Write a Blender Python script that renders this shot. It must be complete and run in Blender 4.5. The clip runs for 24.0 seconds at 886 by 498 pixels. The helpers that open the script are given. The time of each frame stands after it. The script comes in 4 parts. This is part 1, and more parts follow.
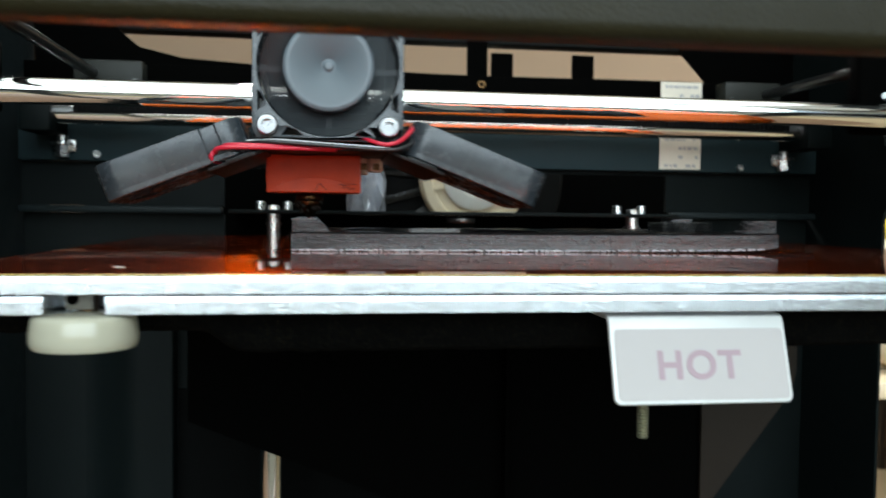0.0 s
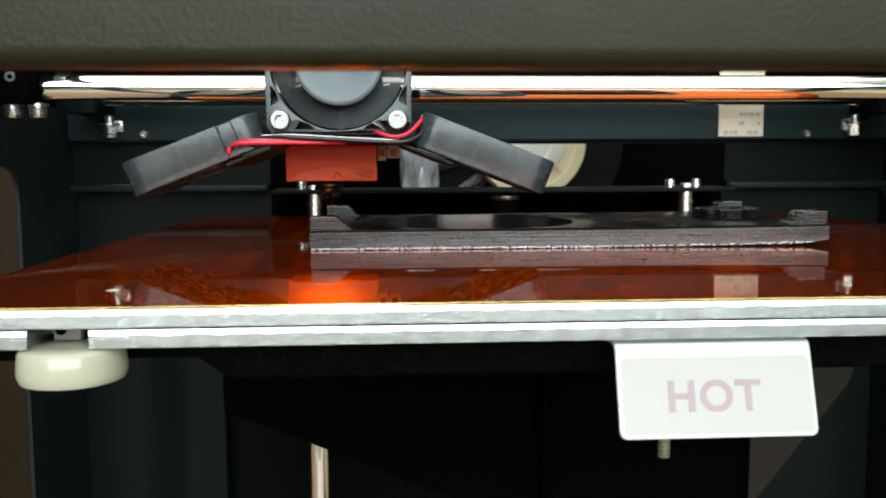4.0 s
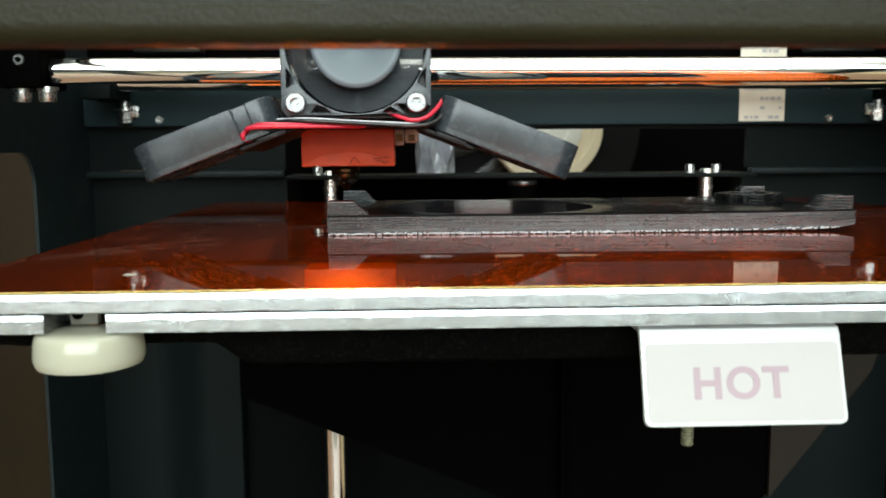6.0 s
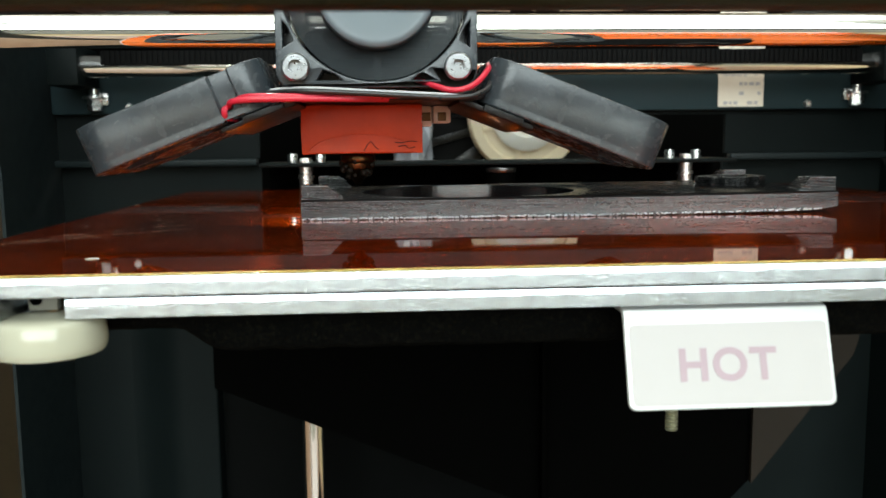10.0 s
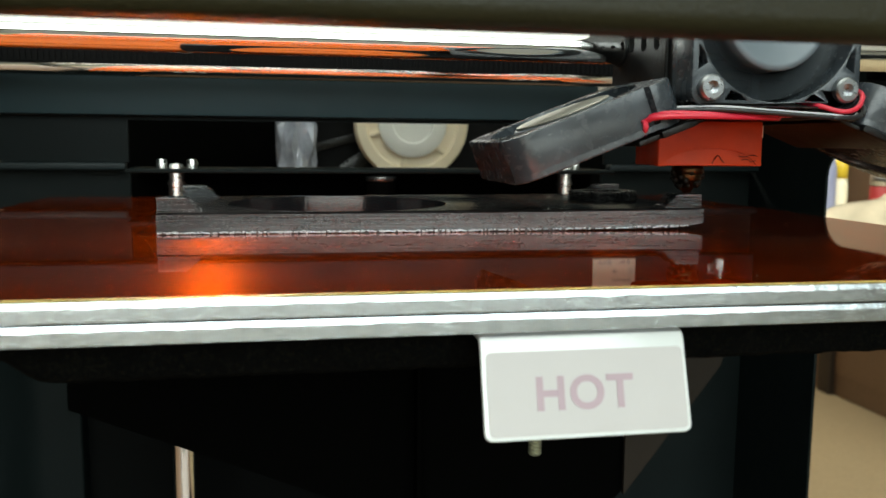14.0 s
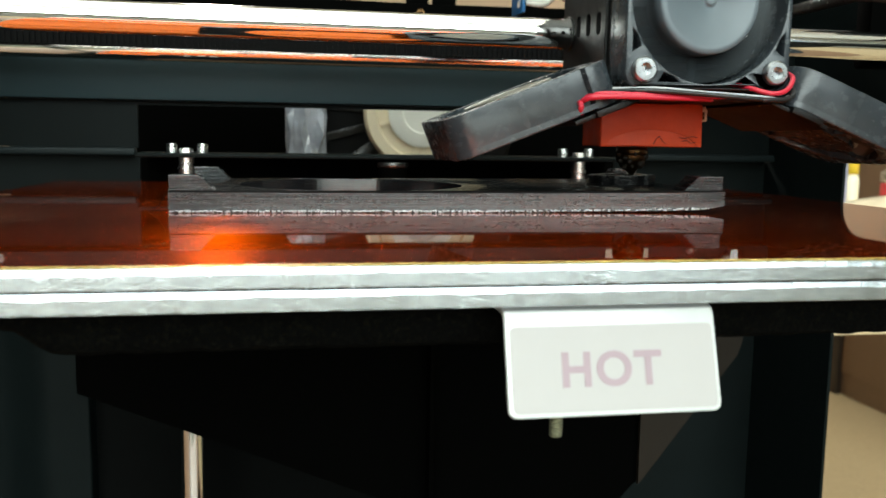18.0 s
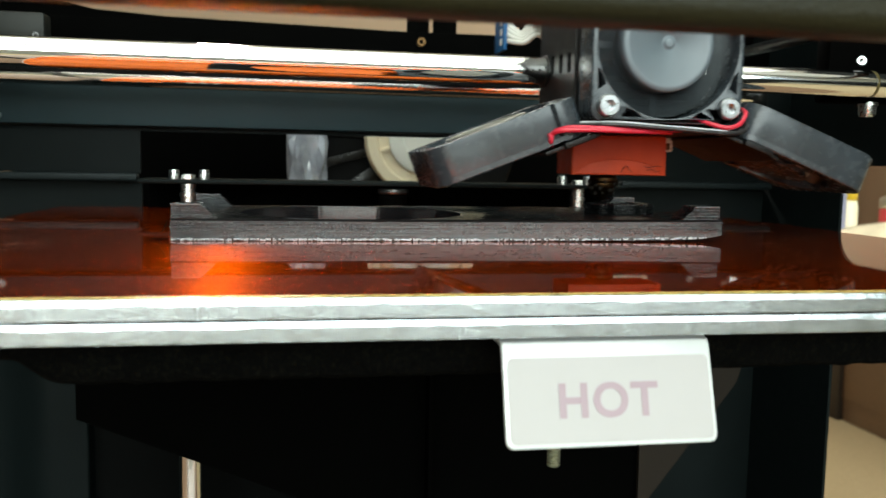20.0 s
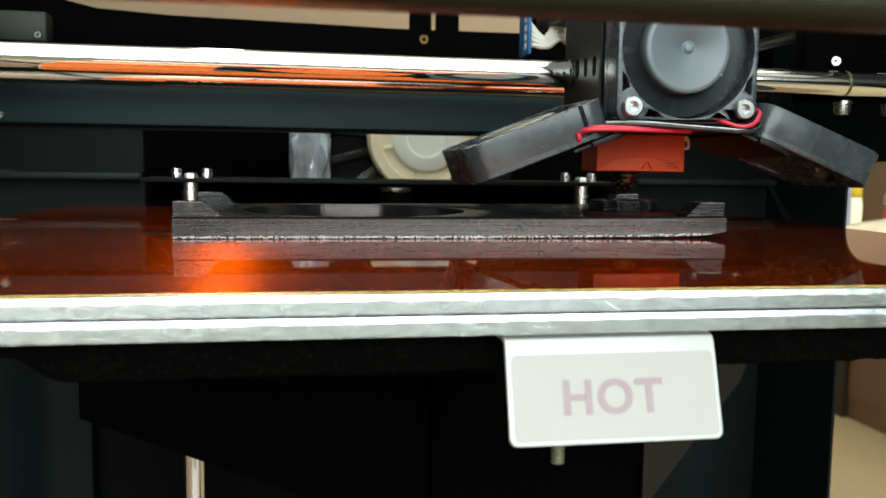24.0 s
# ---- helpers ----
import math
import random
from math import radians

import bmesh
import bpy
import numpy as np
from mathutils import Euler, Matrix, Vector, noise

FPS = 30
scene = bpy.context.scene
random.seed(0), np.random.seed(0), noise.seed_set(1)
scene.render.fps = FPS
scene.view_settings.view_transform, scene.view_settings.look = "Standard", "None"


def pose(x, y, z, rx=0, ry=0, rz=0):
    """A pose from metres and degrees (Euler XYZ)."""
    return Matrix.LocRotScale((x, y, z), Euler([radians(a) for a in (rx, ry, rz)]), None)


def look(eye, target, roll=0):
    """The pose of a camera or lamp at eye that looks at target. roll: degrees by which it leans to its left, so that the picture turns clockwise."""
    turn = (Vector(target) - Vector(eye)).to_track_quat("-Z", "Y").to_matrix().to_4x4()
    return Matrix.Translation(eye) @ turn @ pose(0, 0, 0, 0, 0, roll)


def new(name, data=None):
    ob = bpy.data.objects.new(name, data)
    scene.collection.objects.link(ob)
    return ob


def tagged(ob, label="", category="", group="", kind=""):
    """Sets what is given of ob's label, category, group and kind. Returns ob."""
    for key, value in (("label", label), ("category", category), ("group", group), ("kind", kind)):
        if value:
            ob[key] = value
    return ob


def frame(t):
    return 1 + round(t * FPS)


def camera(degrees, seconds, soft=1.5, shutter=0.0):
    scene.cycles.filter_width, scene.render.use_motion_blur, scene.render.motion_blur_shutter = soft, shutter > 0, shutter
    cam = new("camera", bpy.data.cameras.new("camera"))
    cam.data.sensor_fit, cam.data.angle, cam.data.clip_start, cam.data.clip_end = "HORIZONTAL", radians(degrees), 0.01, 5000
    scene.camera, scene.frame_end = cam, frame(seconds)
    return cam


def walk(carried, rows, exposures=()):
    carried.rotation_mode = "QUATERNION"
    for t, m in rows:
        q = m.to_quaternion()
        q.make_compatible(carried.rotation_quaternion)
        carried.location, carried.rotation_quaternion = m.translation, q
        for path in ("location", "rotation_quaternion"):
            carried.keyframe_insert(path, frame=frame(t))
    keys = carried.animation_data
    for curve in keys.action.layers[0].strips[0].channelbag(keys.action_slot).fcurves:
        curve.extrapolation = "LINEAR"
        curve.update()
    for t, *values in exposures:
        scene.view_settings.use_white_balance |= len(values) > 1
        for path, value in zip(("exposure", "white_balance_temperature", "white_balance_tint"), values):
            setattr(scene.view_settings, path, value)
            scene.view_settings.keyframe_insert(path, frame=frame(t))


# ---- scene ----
cam = camera(54.53, 24.0, soft=1.4, shutter=0.6)
PATH = [
    (0.0, 0.0062, -0.1325, 0.0097, -8.36, -2.41, 0.65),
    (0.5, 0.0157, -0.1279, 0.0052, -9.23, -2.79, 0.11),
    (1.0, 0.0198, -0.1256, 0.005, -9.08, -2.99, 0.05),
    (1.5, 0.0195, -0.1267, 0.0077, -9.27, -3.58, -0.06),
    (3.5, 0.0216, -0.1237, 0.0214, -5.23, -5.99, 0.09),
    (4.0, 0.0196, -0.1257, 0.021, -3.33, -5.84, -0.26),
    (4.5, 0.019, -0.1247, 0.0211, -2.65, -6.1, -0.35),
    (5.0, 0.0186, -0.1233, 0.0205, -2.33, -6.23, -0.37),
    (5.5, 0.0188, -0.1233, 0.0203, -2.21, -6.58, -0.35),
    (6.0, 0.0187, -0.1233, 0.0202, -2.39, -6.67, -0.33),
    (6.5, 0.0186, -0.1225, 0.0198, -2.96, -6.77, -0.19),
    (7.0, 0.0183, -0.1214, 0.0194, -3.45, -7.09, -0.15),
    (7.5, 0.0188, -0.1212, 0.0193, -3.55, -7.28, -0.14),
    (8.0, 0.0191, -0.1208, 0.0189, -3.35, -7.09, -0.17),
    (8.5, 0.0199, -0.1209, 0.0186, -3.31, -7.02, -0.27),
    (9.0, 0.0195, -0.1206, 0.0188, -3.42, -7.07, -0.19),
    (9.5, 0.0198, -0.12, 0.0176, -3.6, -7.13, -0.41),
    (11.5, 0.0164, -0.1147, 0.0208, -4.15, -7.11, -0.6),
    (12.0, 0.0168, -0.1174, 0.0242, -5.69, -6.58, -0.19),
    (12.5, 0.0231, -0.1108, 0.0163, -10.41, -7.04, 0.43),
    (13.0, 0.0254, -0.1123, 0.0192, -12.21, -7.04, 0.89),
    (13.5, 0.0252, -0.1106, 0.0182, -12.39, -7.4, 0.82),
    (14.0, 0.0261, -0.1129, 0.02, -10.78, -7.0, 0.52),
    (14.5, 0.0248, -0.1151, 0.0193, -9.9, -6.35, 0.55),
    (15.0, 0.0248, -0.1131, 0.0181, -9.83, -6.24, 0.74),
    (15.5, 0.0246, -0.1118, 0.0181, -9.83, -6.53, 0.76),
    (16.0, 0.0246, -0.1111, 0.0171, -9.76, -6.78, 0.66),
    (16.5, 0.0244, -0.1113, 0.0175, -10.02, -6.87, 0.72),
    (17.0, 0.0242, -0.1111, 0.0173, -10.25, -7.0, 0.83),
    (17.5, 0.024, -0.1102, 0.0164, -10.37, -7.17, 0.83),
    (18.0, 0.0244, -0.1093, 0.016, -10.4, -7.21, 0.85),
    (18.5, 0.0243, -0.1062, 0.0156, -10.67, -6.99, 1.0),
    (20.5, 0.0244, -0.1115, 0.0176, -10.21, -5.48, 1.07),
    (21.0, 0.0248, -0.1109, 0.017, -10.06, -5.59, 0.99),
    (21.5, 0.0247, -0.1102, 0.0168, -10.07, -5.75, 0.91),
    (22.0, 0.0249, -0.1097, 0.0167, -10.0, -5.89, 0.87),
    (22.5, 0.0246, -0.1103, 0.017, -10.07, -5.66, 0.84),
    (23.0, 0.0242, -0.1106, 0.0176, -10.31, -5.72, 0.93),
    (23.5, 0.0248, -0.1104, 0.0171, -10.11, -5.62, 0.77),
    (24.0, 0.0246, -0.11, 0.0169, -10.12, -5.74, 0.81),
]
walk(cam, [(t, pose(x, y, z, 90 + pitch, 0, yaw) @ pose(0, 0, 0, 0, 0, roll)) for t, x, y, z, yaw, pitch, roll in PATH],
     [(0.0, -0.2, 5900, 10), (1.5, -0.15, 6050, 10), (3.5, 0.21, 6350, 9), (9.5, 0.21, 6330, 9), (11.8, 0.27, 6500, 8), (12.4, 0.14, 6500, 7), (13.2, -0.14, 6450, 7), (14.2, -0.16, 6450, 7), (15.0, 0.1, 6400, 6), (24.0, 0.06, 6400, 6)])
cam.data.dof.use_dof = True
cam.data.dof.focus_distance = 0.195
cam.data.dof.aperture_fstop = 36.0

# ---- world and large lights ----
# The origin lies on the front edge of the print bed's top; the room's floor is 1.05 m below it.
FLOOR, TABLE, CEIL = -1.05, -0.30, 1.75
world = bpy.data.worlds.new("world")
scene.world = world
world.use_nodes = True
sky = world.node_tree.nodes.new("ShaderNodeTexSky")
sky.sky_type, sky.sun_disc = "NISHITA", False
sky.sun_elevation, sky.sun_rotation = radians(40), radians(200)
world.node_tree.links.new(sky.outputs[0], world.node_tree.nodes["Background"].inputs[0])
world.node_tree.nodes["Background"].inputs[1].default_value = 0.1


def area(name, m, sx, sy, watts, colour):
    lamp = bpy.data.lights.new(name, "AREA")
    lamp.shape, lamp.size, lamp.size_y, lamp.energy, lamp.color = "RECTANGLE", sx, sy, watts, colour
    ob = new(name, lamp)
    ob.matrix_world = m
    return ob


area("window_daylight", look((0.1, -1.98, 0.84), (0.1, 0.1, 0.3)), 2.7, 1.6, 90, (0.9, 1.0, 0.95))
# Unseen panel light, added to give the bright ceiling's light.
area("ceiling_fill_glow", pose(0.05, -0.1, CEIL - 0.07), 2.2, 2.0, 22, (0.92, 1.0, 0.92))
area("pendant_glow", look((-0.105, 1.3, 0.96), (0.0, 0.0, 0.0)), 0.07, 0.24, 21.0, (1.0, 0.95, 0.86))
# Unseen fill light, added to brighten the far wall and carpet.
area("far_fill_glow", pose(2.4, 2.6, CEIL - 0.07), 1.0, 1.0, 34, (0.98, 0.95, 0.8))


# ---- materials ----
def material(name, colour, rough=0.5, metal=0.0, vary=0.15, scale=60.0, bump=0.0, bump_scale=800.0, coat=0.0, spec=0.5, rough_vary=0.1, trans=0.0, stretch=(1, 1, 1), ior=1.5):
    m = bpy.data.materials.new(name)
    m.use_nodes = True
    nt = m.node_tree
    b = nt.nodes["Principled BSDF"]
    b.inputs["Roughness"].default_value, b.inputs["Metallic"].default_value = rough, metal
    b.inputs["Coat Weight"].default_value, b.inputs["Specular IOR Level"].default_value = coat, spec
    b.inputs["Transmission Weight"].default_value, b.inputs["IOR"].default_value = trans, ior
    b.inputs["Coat Roughness"].default_value = 0.05
    tc = nt.nodes.new("ShaderNodeTexCoord")
    mp = nt.nodes.new("ShaderNodeMapping")
    mp.inputs["Scale"].default_value = stretch
    nt.links.new(tc.outputs["Object"], mp.inputs[0])
    big = nt.nodes.new("ShaderNodeTexNoise")
    big.inputs["Scale"].default_value, big.inputs["Detail"].default_value = scale, 6
    nt.links.new(mp.outputs[0], big.inputs["Vector"])
    ramp = nt.nodes.new("ShaderNodeMix")
    ramp.data_type = "RGBA"
    ramp.inputs[6].default_value = (*[max(0, c * (1 - vary)) for c in colour], 1)
    ramp.inputs[7].default_value = (*[min(1, c * (1 + vary)) for c in colour], 1)
    nt.links.new(big.outputs[0], ramp.inputs[0])
    nt.links.new(ramp.outputs[2], b.inputs["Base Color"])
    if rough_vary:
        fine = nt.nodes.new("ShaderNodeTexNoise")
        fine.inputs["Scale"].default_value, fine.inputs["Detail"].default_value = scale * 4, 5
        nt.links.new(mp.outputs[0], fine.inputs["Vector"])
        rr = nt.nodes.new("ShaderNodeMapRange")
        rr.inputs["To Min"].default_value, rr.inputs["To Max"].default_value = max(0.02, rough - rough_vary), min(1, rough + rough_vary)
        nt.links.new(fine.outputs[0], rr.inputs[0])
        nt.links.new(rr.outputs[0], b.inputs["Roughness"])
    if bump:
        grain = nt.nodes.new("ShaderNodeTexNoise")
        grain.inputs["Scale"].default_value, grain.inputs["Detail"].default_value = bump_scale, 4
        nt.links.new(mp.outputs[0], grain.inputs["Vector"])
        bp = nt.nodes.new("ShaderNodeBump")
        bp.inputs["Strength"].default_value, bp.inputs["Distance"].default_value = bump, 0.0004
        nt.links.new(grain.outputs[0], bp.inputs["Height"])
        nt.links.new(bp.outputs[0], b.inputs["Normal"])
    return m


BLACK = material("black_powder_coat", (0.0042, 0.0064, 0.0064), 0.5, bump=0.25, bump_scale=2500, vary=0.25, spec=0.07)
# Far darker copy of the black coat, with almost no sheen.
MATT_BLACK = material("deepest_matt_black", (0.0007, 0.0007, 0.0006), 0.75, bump=0.2, bump_scale=2500, vary=0.3, spec=0.012)
TEAL_SHEEN = material("black_coat_teal_sheen", (0.014, 0.027, 0.031), 0.55, bump=0.25, bump_scale=2500, vary=0.2, scale=25, spec=0.2)
DARKER_BLACK = material("dull_darker_black", (0.0020, 0.0022, 0.0021), 0.75, bump=0.2, bump_scale=2500, vary=0.25, spec=0.035)
# Paler copy of the housing's black, for the hems and left side panel.
PALER_BLACK = material("paler_black_coat", (0.008, 0.0125, 0.0135), 0.5, bump=0.25, bump_scale=2500, vary=0.2, spec=0.15)
TEXTURED = material("textured_black_paint", (0.0135, 0.0118, 0.0042), 0.45, bump=0.3, bump_scale=1800, vary=0.3, scale=45, spec=0.2)
PLASTIC = material("black_fan_plastic", (0.032, 0.039, 0.045), 0.25, vary=0.75, scale=110, bump=0.07, bump_scale=1500, rough_vary=0.14)
# Hub and blades are one plastic; the lit grey is in the hub's colour.
LIT_HUB = material("lit_grey_fan_hub", (0.105, 0.128, 0.145), 0.42, vary=0.08, bump=0.08, bump_scale=3000)
# Paler amber than the film: the edge's warm glow, in its colour.
AMBER_EDGE = material("amber_film_edge", (0.92, 0.5, 0.13), 0.35, vary=0.5, scale=400)
SCUFF = material("pale_scuffed_plastic", (0.2, 0.21, 0.21), 0.4, vary=0.5, scale=600)
BLADE = material("dark_fan_blade", (0.03, 0.036, 0.04), 0.4, spec=0.4)
CHROME = material("polished_steel_rod", (0.83, 0.82, 0.8), 0.07, 1.0, vary=0.05, rough_vary=0.04, scale=30)
STEEL = material("zinc_plated_steel", (0.55, 0.56, 0.55), 0.28, 1.0, vary=0.2, scale=300, bump=0.2, bump_scale=1500)
ALUMINIUM = material("sawn_aluminium", (0.485, 0.515, 0.54), 0.22, 1.0, vary=0.45, scale=900, bump=0.15, bump_scale=3600, rough_vary=0.07, stretch=(0.4, 1, 1.4))
WHITE_PAINT = material("white_painted_steel", (0.72, 0.73, 0.72), 0.3, vary=0.03, bump=0.05)
STICKER = material("white_vinyl_sticker", (0.375, 0.35, 0.342), 0.5, vary=0.03, scale=100)
# Pale colour stands in for the white glints on the print's ragged foot.
GLINT_LAYER = material("pale_glint_layer", (0.55, 0.57, 0.6), 0.12, vary=0.6, scale=900, spec=1.0)
SPECKLED = material("speckled_black_paint", (0.004, 0.004, 0.0038), 0.4, bump=0.4, bump_scale=2200, vary=0.5, spec=0.25)
PALE_WALL = material("pale_grey_wall_paint", (0.42, 0.45, 0.43), 0.8, vary=0.04, scale=4, bump=0.1, bump_scale=300)
BRACKET = material("pale_brushed_metal", (0.58, 0.59, 0.58), 0.38, 0.15, vary=0.06, scale=200, bump=0.15, bump_scale=900)
# Brown of the carpet's reflection, put into the steel's colour.
BROWN_SHEEN = material("black_steel_brown_reflection", (0.017, 0.0125, 0.009), 0.5, bump=0.2, bump_scale=2500, vary=0.2, spec=0.15)
BRIGHT_SCREW = material("bright_screw_steel", (0.42, 0.43, 0.44), 0.3, 1.0, vary=0.1, scale=400)
PAPER = material("pale_paper_label", (0.62, 0.56, 0.46), 0.6, vary=0.06, scale=120)
MAUVE = material("faded_mauve_ink", (0.3, 0.215, 0.242), 0.5, vary=0.08, scale=300)
INK = material("grey_ink", (0.34, 0.33, 0.33), 0.6)
NYLON = material("ivory_nylon", (0.38, 0.365, 0.28), 0.09, vary=0.05, scale=80)
KAPTON_TAPE = material("amber_tape_block", (0.5, 0.048, 0.009), 0.42, vary=0.3, scale=160, bump=0.35, bump_scale=260, spec=0.22)
BRASS = material("burnt_brass", (0.075, 0.042, 0.018), 0.38, 1.0, vary=0.5, scale=500, bump=0.4)
CHAR = material("burnt_plastic_crust", (0.009, 0.0065, 0.0045), 0.5, vary=0.6, scale=500, bump=0.8, spec=0.12)
RED_WIRE = material("red_wire_sheath", (0.55, 0.02, 0.045), 0.3, vary=0.1)
BLACK_WIRE = material("black_wire_sheath", (0.015, 0.015, 0.016), 0.3)
GREY_WIRE = material("grey_wire_sheath", (0.45, 0.45, 0.46), 0.35)
BLUE = material("blue_label", (0.02, 0.12, 0.3), 0.4, vary=0.1)
CONNECTOR = material("white_connector_plastic", (0.7, 0.67, 0.6), 0.4, vary=0.08)
GREY_PLASTIC = material("light_grey_plastic", (0.017, 0.018, 0.015), 0.5, vary=0.2, spec=0.2)
RUBBER = material("black_belt_rubber", (0.003, 0.003, 0.003), 0.7, spec=0.05)
SPOOL = material("cream_spool_plastic", (0.9, 0.77, 0.55), 0.5, vary=0.07, scale=25)
CLOTH = material("creased_cream_cloth", (0.55, 0.45, 0.31), 0.9, vary=0.35, scale=45, bump=0.8, bump_scale=90)
CAP_WHITE = material("white_cap_plastic", (0.9, 0.88, 0.8), 0.6, vary=0.04, scale=60)
FILAMENT = material("black_filament", (0.004, 0.004, 0.004), 0.6, vary=0.8, scale=90, spec=0.15)
REEL = material("glossy_reel_plastic", (0.012, 0.012, 0.011), 0.3, vary=0.5, scale=120, spec=0.6, bump=0.4, bump_scale=120)
CLEAR = material("clear_bag_film", (0.42, 0.44, 0.5), 0.12, vary=0.9, scale=120, bump=0.6, bump_scale=200, trans=0.0, ior=1.7, spec=1.0)
WALL = material("beige_wall_paint", (0.7, 0.52, 0.38), 0.8, vary=0.04, scale=4, bump=0.1, bump_scale=300)
CEILING_PAINT = material("white_ceiling_paint", (0.82, 0.82, 0.8), 0.9, vary=0.03, scale=4)
CARPET = material("beige_carpet", (0.48, 0.37, 0.22), 0.95, vary=0.15, scale=90, bump=0.8, bump_scale=400)
DESK_WOOD = material("brown_desk_wood", (0.2, 0.12, 0.07), 0.45, vary=0.3, scale=14, stretch=(1, 8, 8))
DIM_WOOD = material("dimmed_cabinet_wood", (0.008, 0.008, 0.006), 0.5, spec=0.25, vary=0.3, scale=14, stretch=(8, 1, 8))
LAMINATE = material("cream_table_laminate", (0.8, 0.64, 0.43), 0.4, vary=0.08, scale=20)
DARK_WOOD = material("dark_chair_wood", (0.03, 0.02, 0.014), 0.5, vary=0.3, scale=30)
OLIVE = material("dull_olive_brass", (0.34, 0.33, 0.22), 0.4, 0.6, vary=0.2, scale=300)
PALE_DUST = material("pale_dust_and_scratches", (0.55, 0.42, 0.31), 0.6, vary=0.4, scale=500)
GREASE = material("yellow_grease", (0.06, 0.045, 0.012), 0.3, vary=0.3, scale=300)
RED_CLOTH = material("red_plastic", (0.35, 0.02, 0.02), 0.5)
YELLOW = material("yellow_cap_plastic", (0.75, 0.5, 0.03), 0.4)
PALE_BLUE = material("pale_blue_bottle_plastic", (0.3, 0.3, 0.42), 0.3)


def kapton():
    """Amber film, laid over a metal plate rolled from side to side: brushed tinted mirror under a glossy skin."""
    m = material("amber_film_on_plate", (0.47, 0.42, 0.33), 0.17, 0.9, vary=0.25, scale=22, coat=1.0, rough_vary=0.025)
    m.node_tree.nodes["Principled BSDF"].inputs["Coat Tint"].default_value = (1.0, 0.218, 0.004, 1)
    m.node_tree.nodes["Principled BSDF"].inputs["Coat IOR"].default_value = 1.42
    m.node_tree.nodes["Principled BSDF"].inputs["Coat Roughness"].default_value = 0.025
    nt = m.node_tree
    b = nt.nodes["Principled BSDF"]
    b.inputs["Anisotropic"].default_value = 0.86
    along = nt.nodes.new("ShaderNodeCombineXYZ")
    along.inputs[1].default_value = 1.0
    nt.links.new(along.outputs[0], b.inputs["Tangent"])
    return m


def layered():
    """Black printed plastic: uneven gloss along each layer, dull dashes between shiny ones, and a fine grain."""
    m = material("layered_print_plastic", (0.005, 0.006, 0.0072), 0.2, vary=0.3, scale=300, rough_vary=0.0, spec=0.88, ior=1.52)
    nt = m.node_tree
    b = nt.nodes["Principled BSDF"]
    b.inputs["Specular Tint"].default_value = (0.95, 0.98, 1.0, 1)
    tc = nt.nodes.new("ShaderNodeTexCoord")
    own = nt.nodes.new("ShaderNodeObjectInfo")
    shift = nt.nodes.new("ShaderNodeVectorMath")
    shift.operation = "ADD"
    nt.links.new(tc.outputs["Object"], shift.inputs[0])
    nt.links.new(own.outputs["Random"], shift.inputs[1])

    def noise_at(scale, detail):
        n = nt.nodes.new("ShaderNodeTexNoise")
        n.inputs["Scale"].default_value, n.inputs["Detail"].default_value = scale, detail
        nt.links.new(shift.outputs[0], n.inputs["Vector"])
        return n.outputs[0]

    def spread(value, a, b2, c, d):
        r = nt.nodes.new("ShaderNodeMapRange")
        for name, v in zip(("From Min", "From Max", "To Min", "To Max"), (a, b2, c, d)):
            r.inputs[name].default_value = v
        nt.links.new(value, r.inputs[0])
        return r.outputs[0]

    def product(p, q):
        x = nt.nodes.new("ShaderNodeMath")
        x.operation = "MULTIPLY"
        nt.links.new(p, x.inputs[0])
        nt.links.new(q, x.inputs[1])
        return x.outputs[0]
    dashes = spread(noise_at(1500, 2), 0.4, 0.62, 0.3, 1.7)
    patches = spread(noise_at(140, 3), 0.35, 0.65, 0.05, 0.24)
    nt.links.new(product(product(dashes, patches), spread(own.outputs["Random"], 0, 1, 0.6, 1.5)), b.inputs["Roughness"])
    bp = nt.nodes.new("ShaderNodeBump")
    bp.inputs["Strength"].default_value, bp.inputs["Distance"].default_value = 1.0, 0.00003
    nt.links.new(noise_at(3800, 2), bp.inputs["Height"])
    nt.links.new(bp.outputs[0], b.inputs["Normal"])
    return m


def foam():
    """Coarse black foam: open cells between paler grains."""
    m = material("black_insulation_foam", (0.004, 0.004, 0.003), 0.85, bump=1.0, bump_scale=900, spec=0.04)
    nt = m.node_tree
    b = nt.nodes["Principled BSDF"]
    tc = nt.nodes.new("ShaderNodeTexCoord")
    n1 = nt.nodes.new("ShaderNodeTexNoise")
    n1.inputs["Scale"].default_value, n1.inputs["Detail"].default_value = 1700, 3
    nt.links.new(tc.outputs["Object"], n1.inputs["Vector"])
    mr = nt.nodes.new("ShaderNodeMapRange")
    mr.inputs["From Min"].default_value, mr.inputs["From Max"].default_value = 0.5, 0.68
    nt.links.new(n1.outputs[0], mr.inputs[0])
    mix = nt.nodes.new("ShaderNodeMix")
    mix.data_type = "RGBA"
    mix.inputs[6].default_value, mix.inputs[7].default_value = (0.0008, 0.0008, 0.0007, 1), (0.0036, 0.0034, 0.0024, 1)
    nt.links.new(mr.outputs[0], mix.inputs[0])
    nt.links.new(mix.outputs[2], b.inputs["Base Color"])
    return m


KAPTON = kapton()
FOAM = foam()
PRINT = layered()
BOSS = material("ribbed_print_plastic", (0.004, 0.0045, 0.005), 0.28, vary=0.5, scale=300, spec=0.35, rough_vary=0.12, bump=0.4, bump_scale=2500)
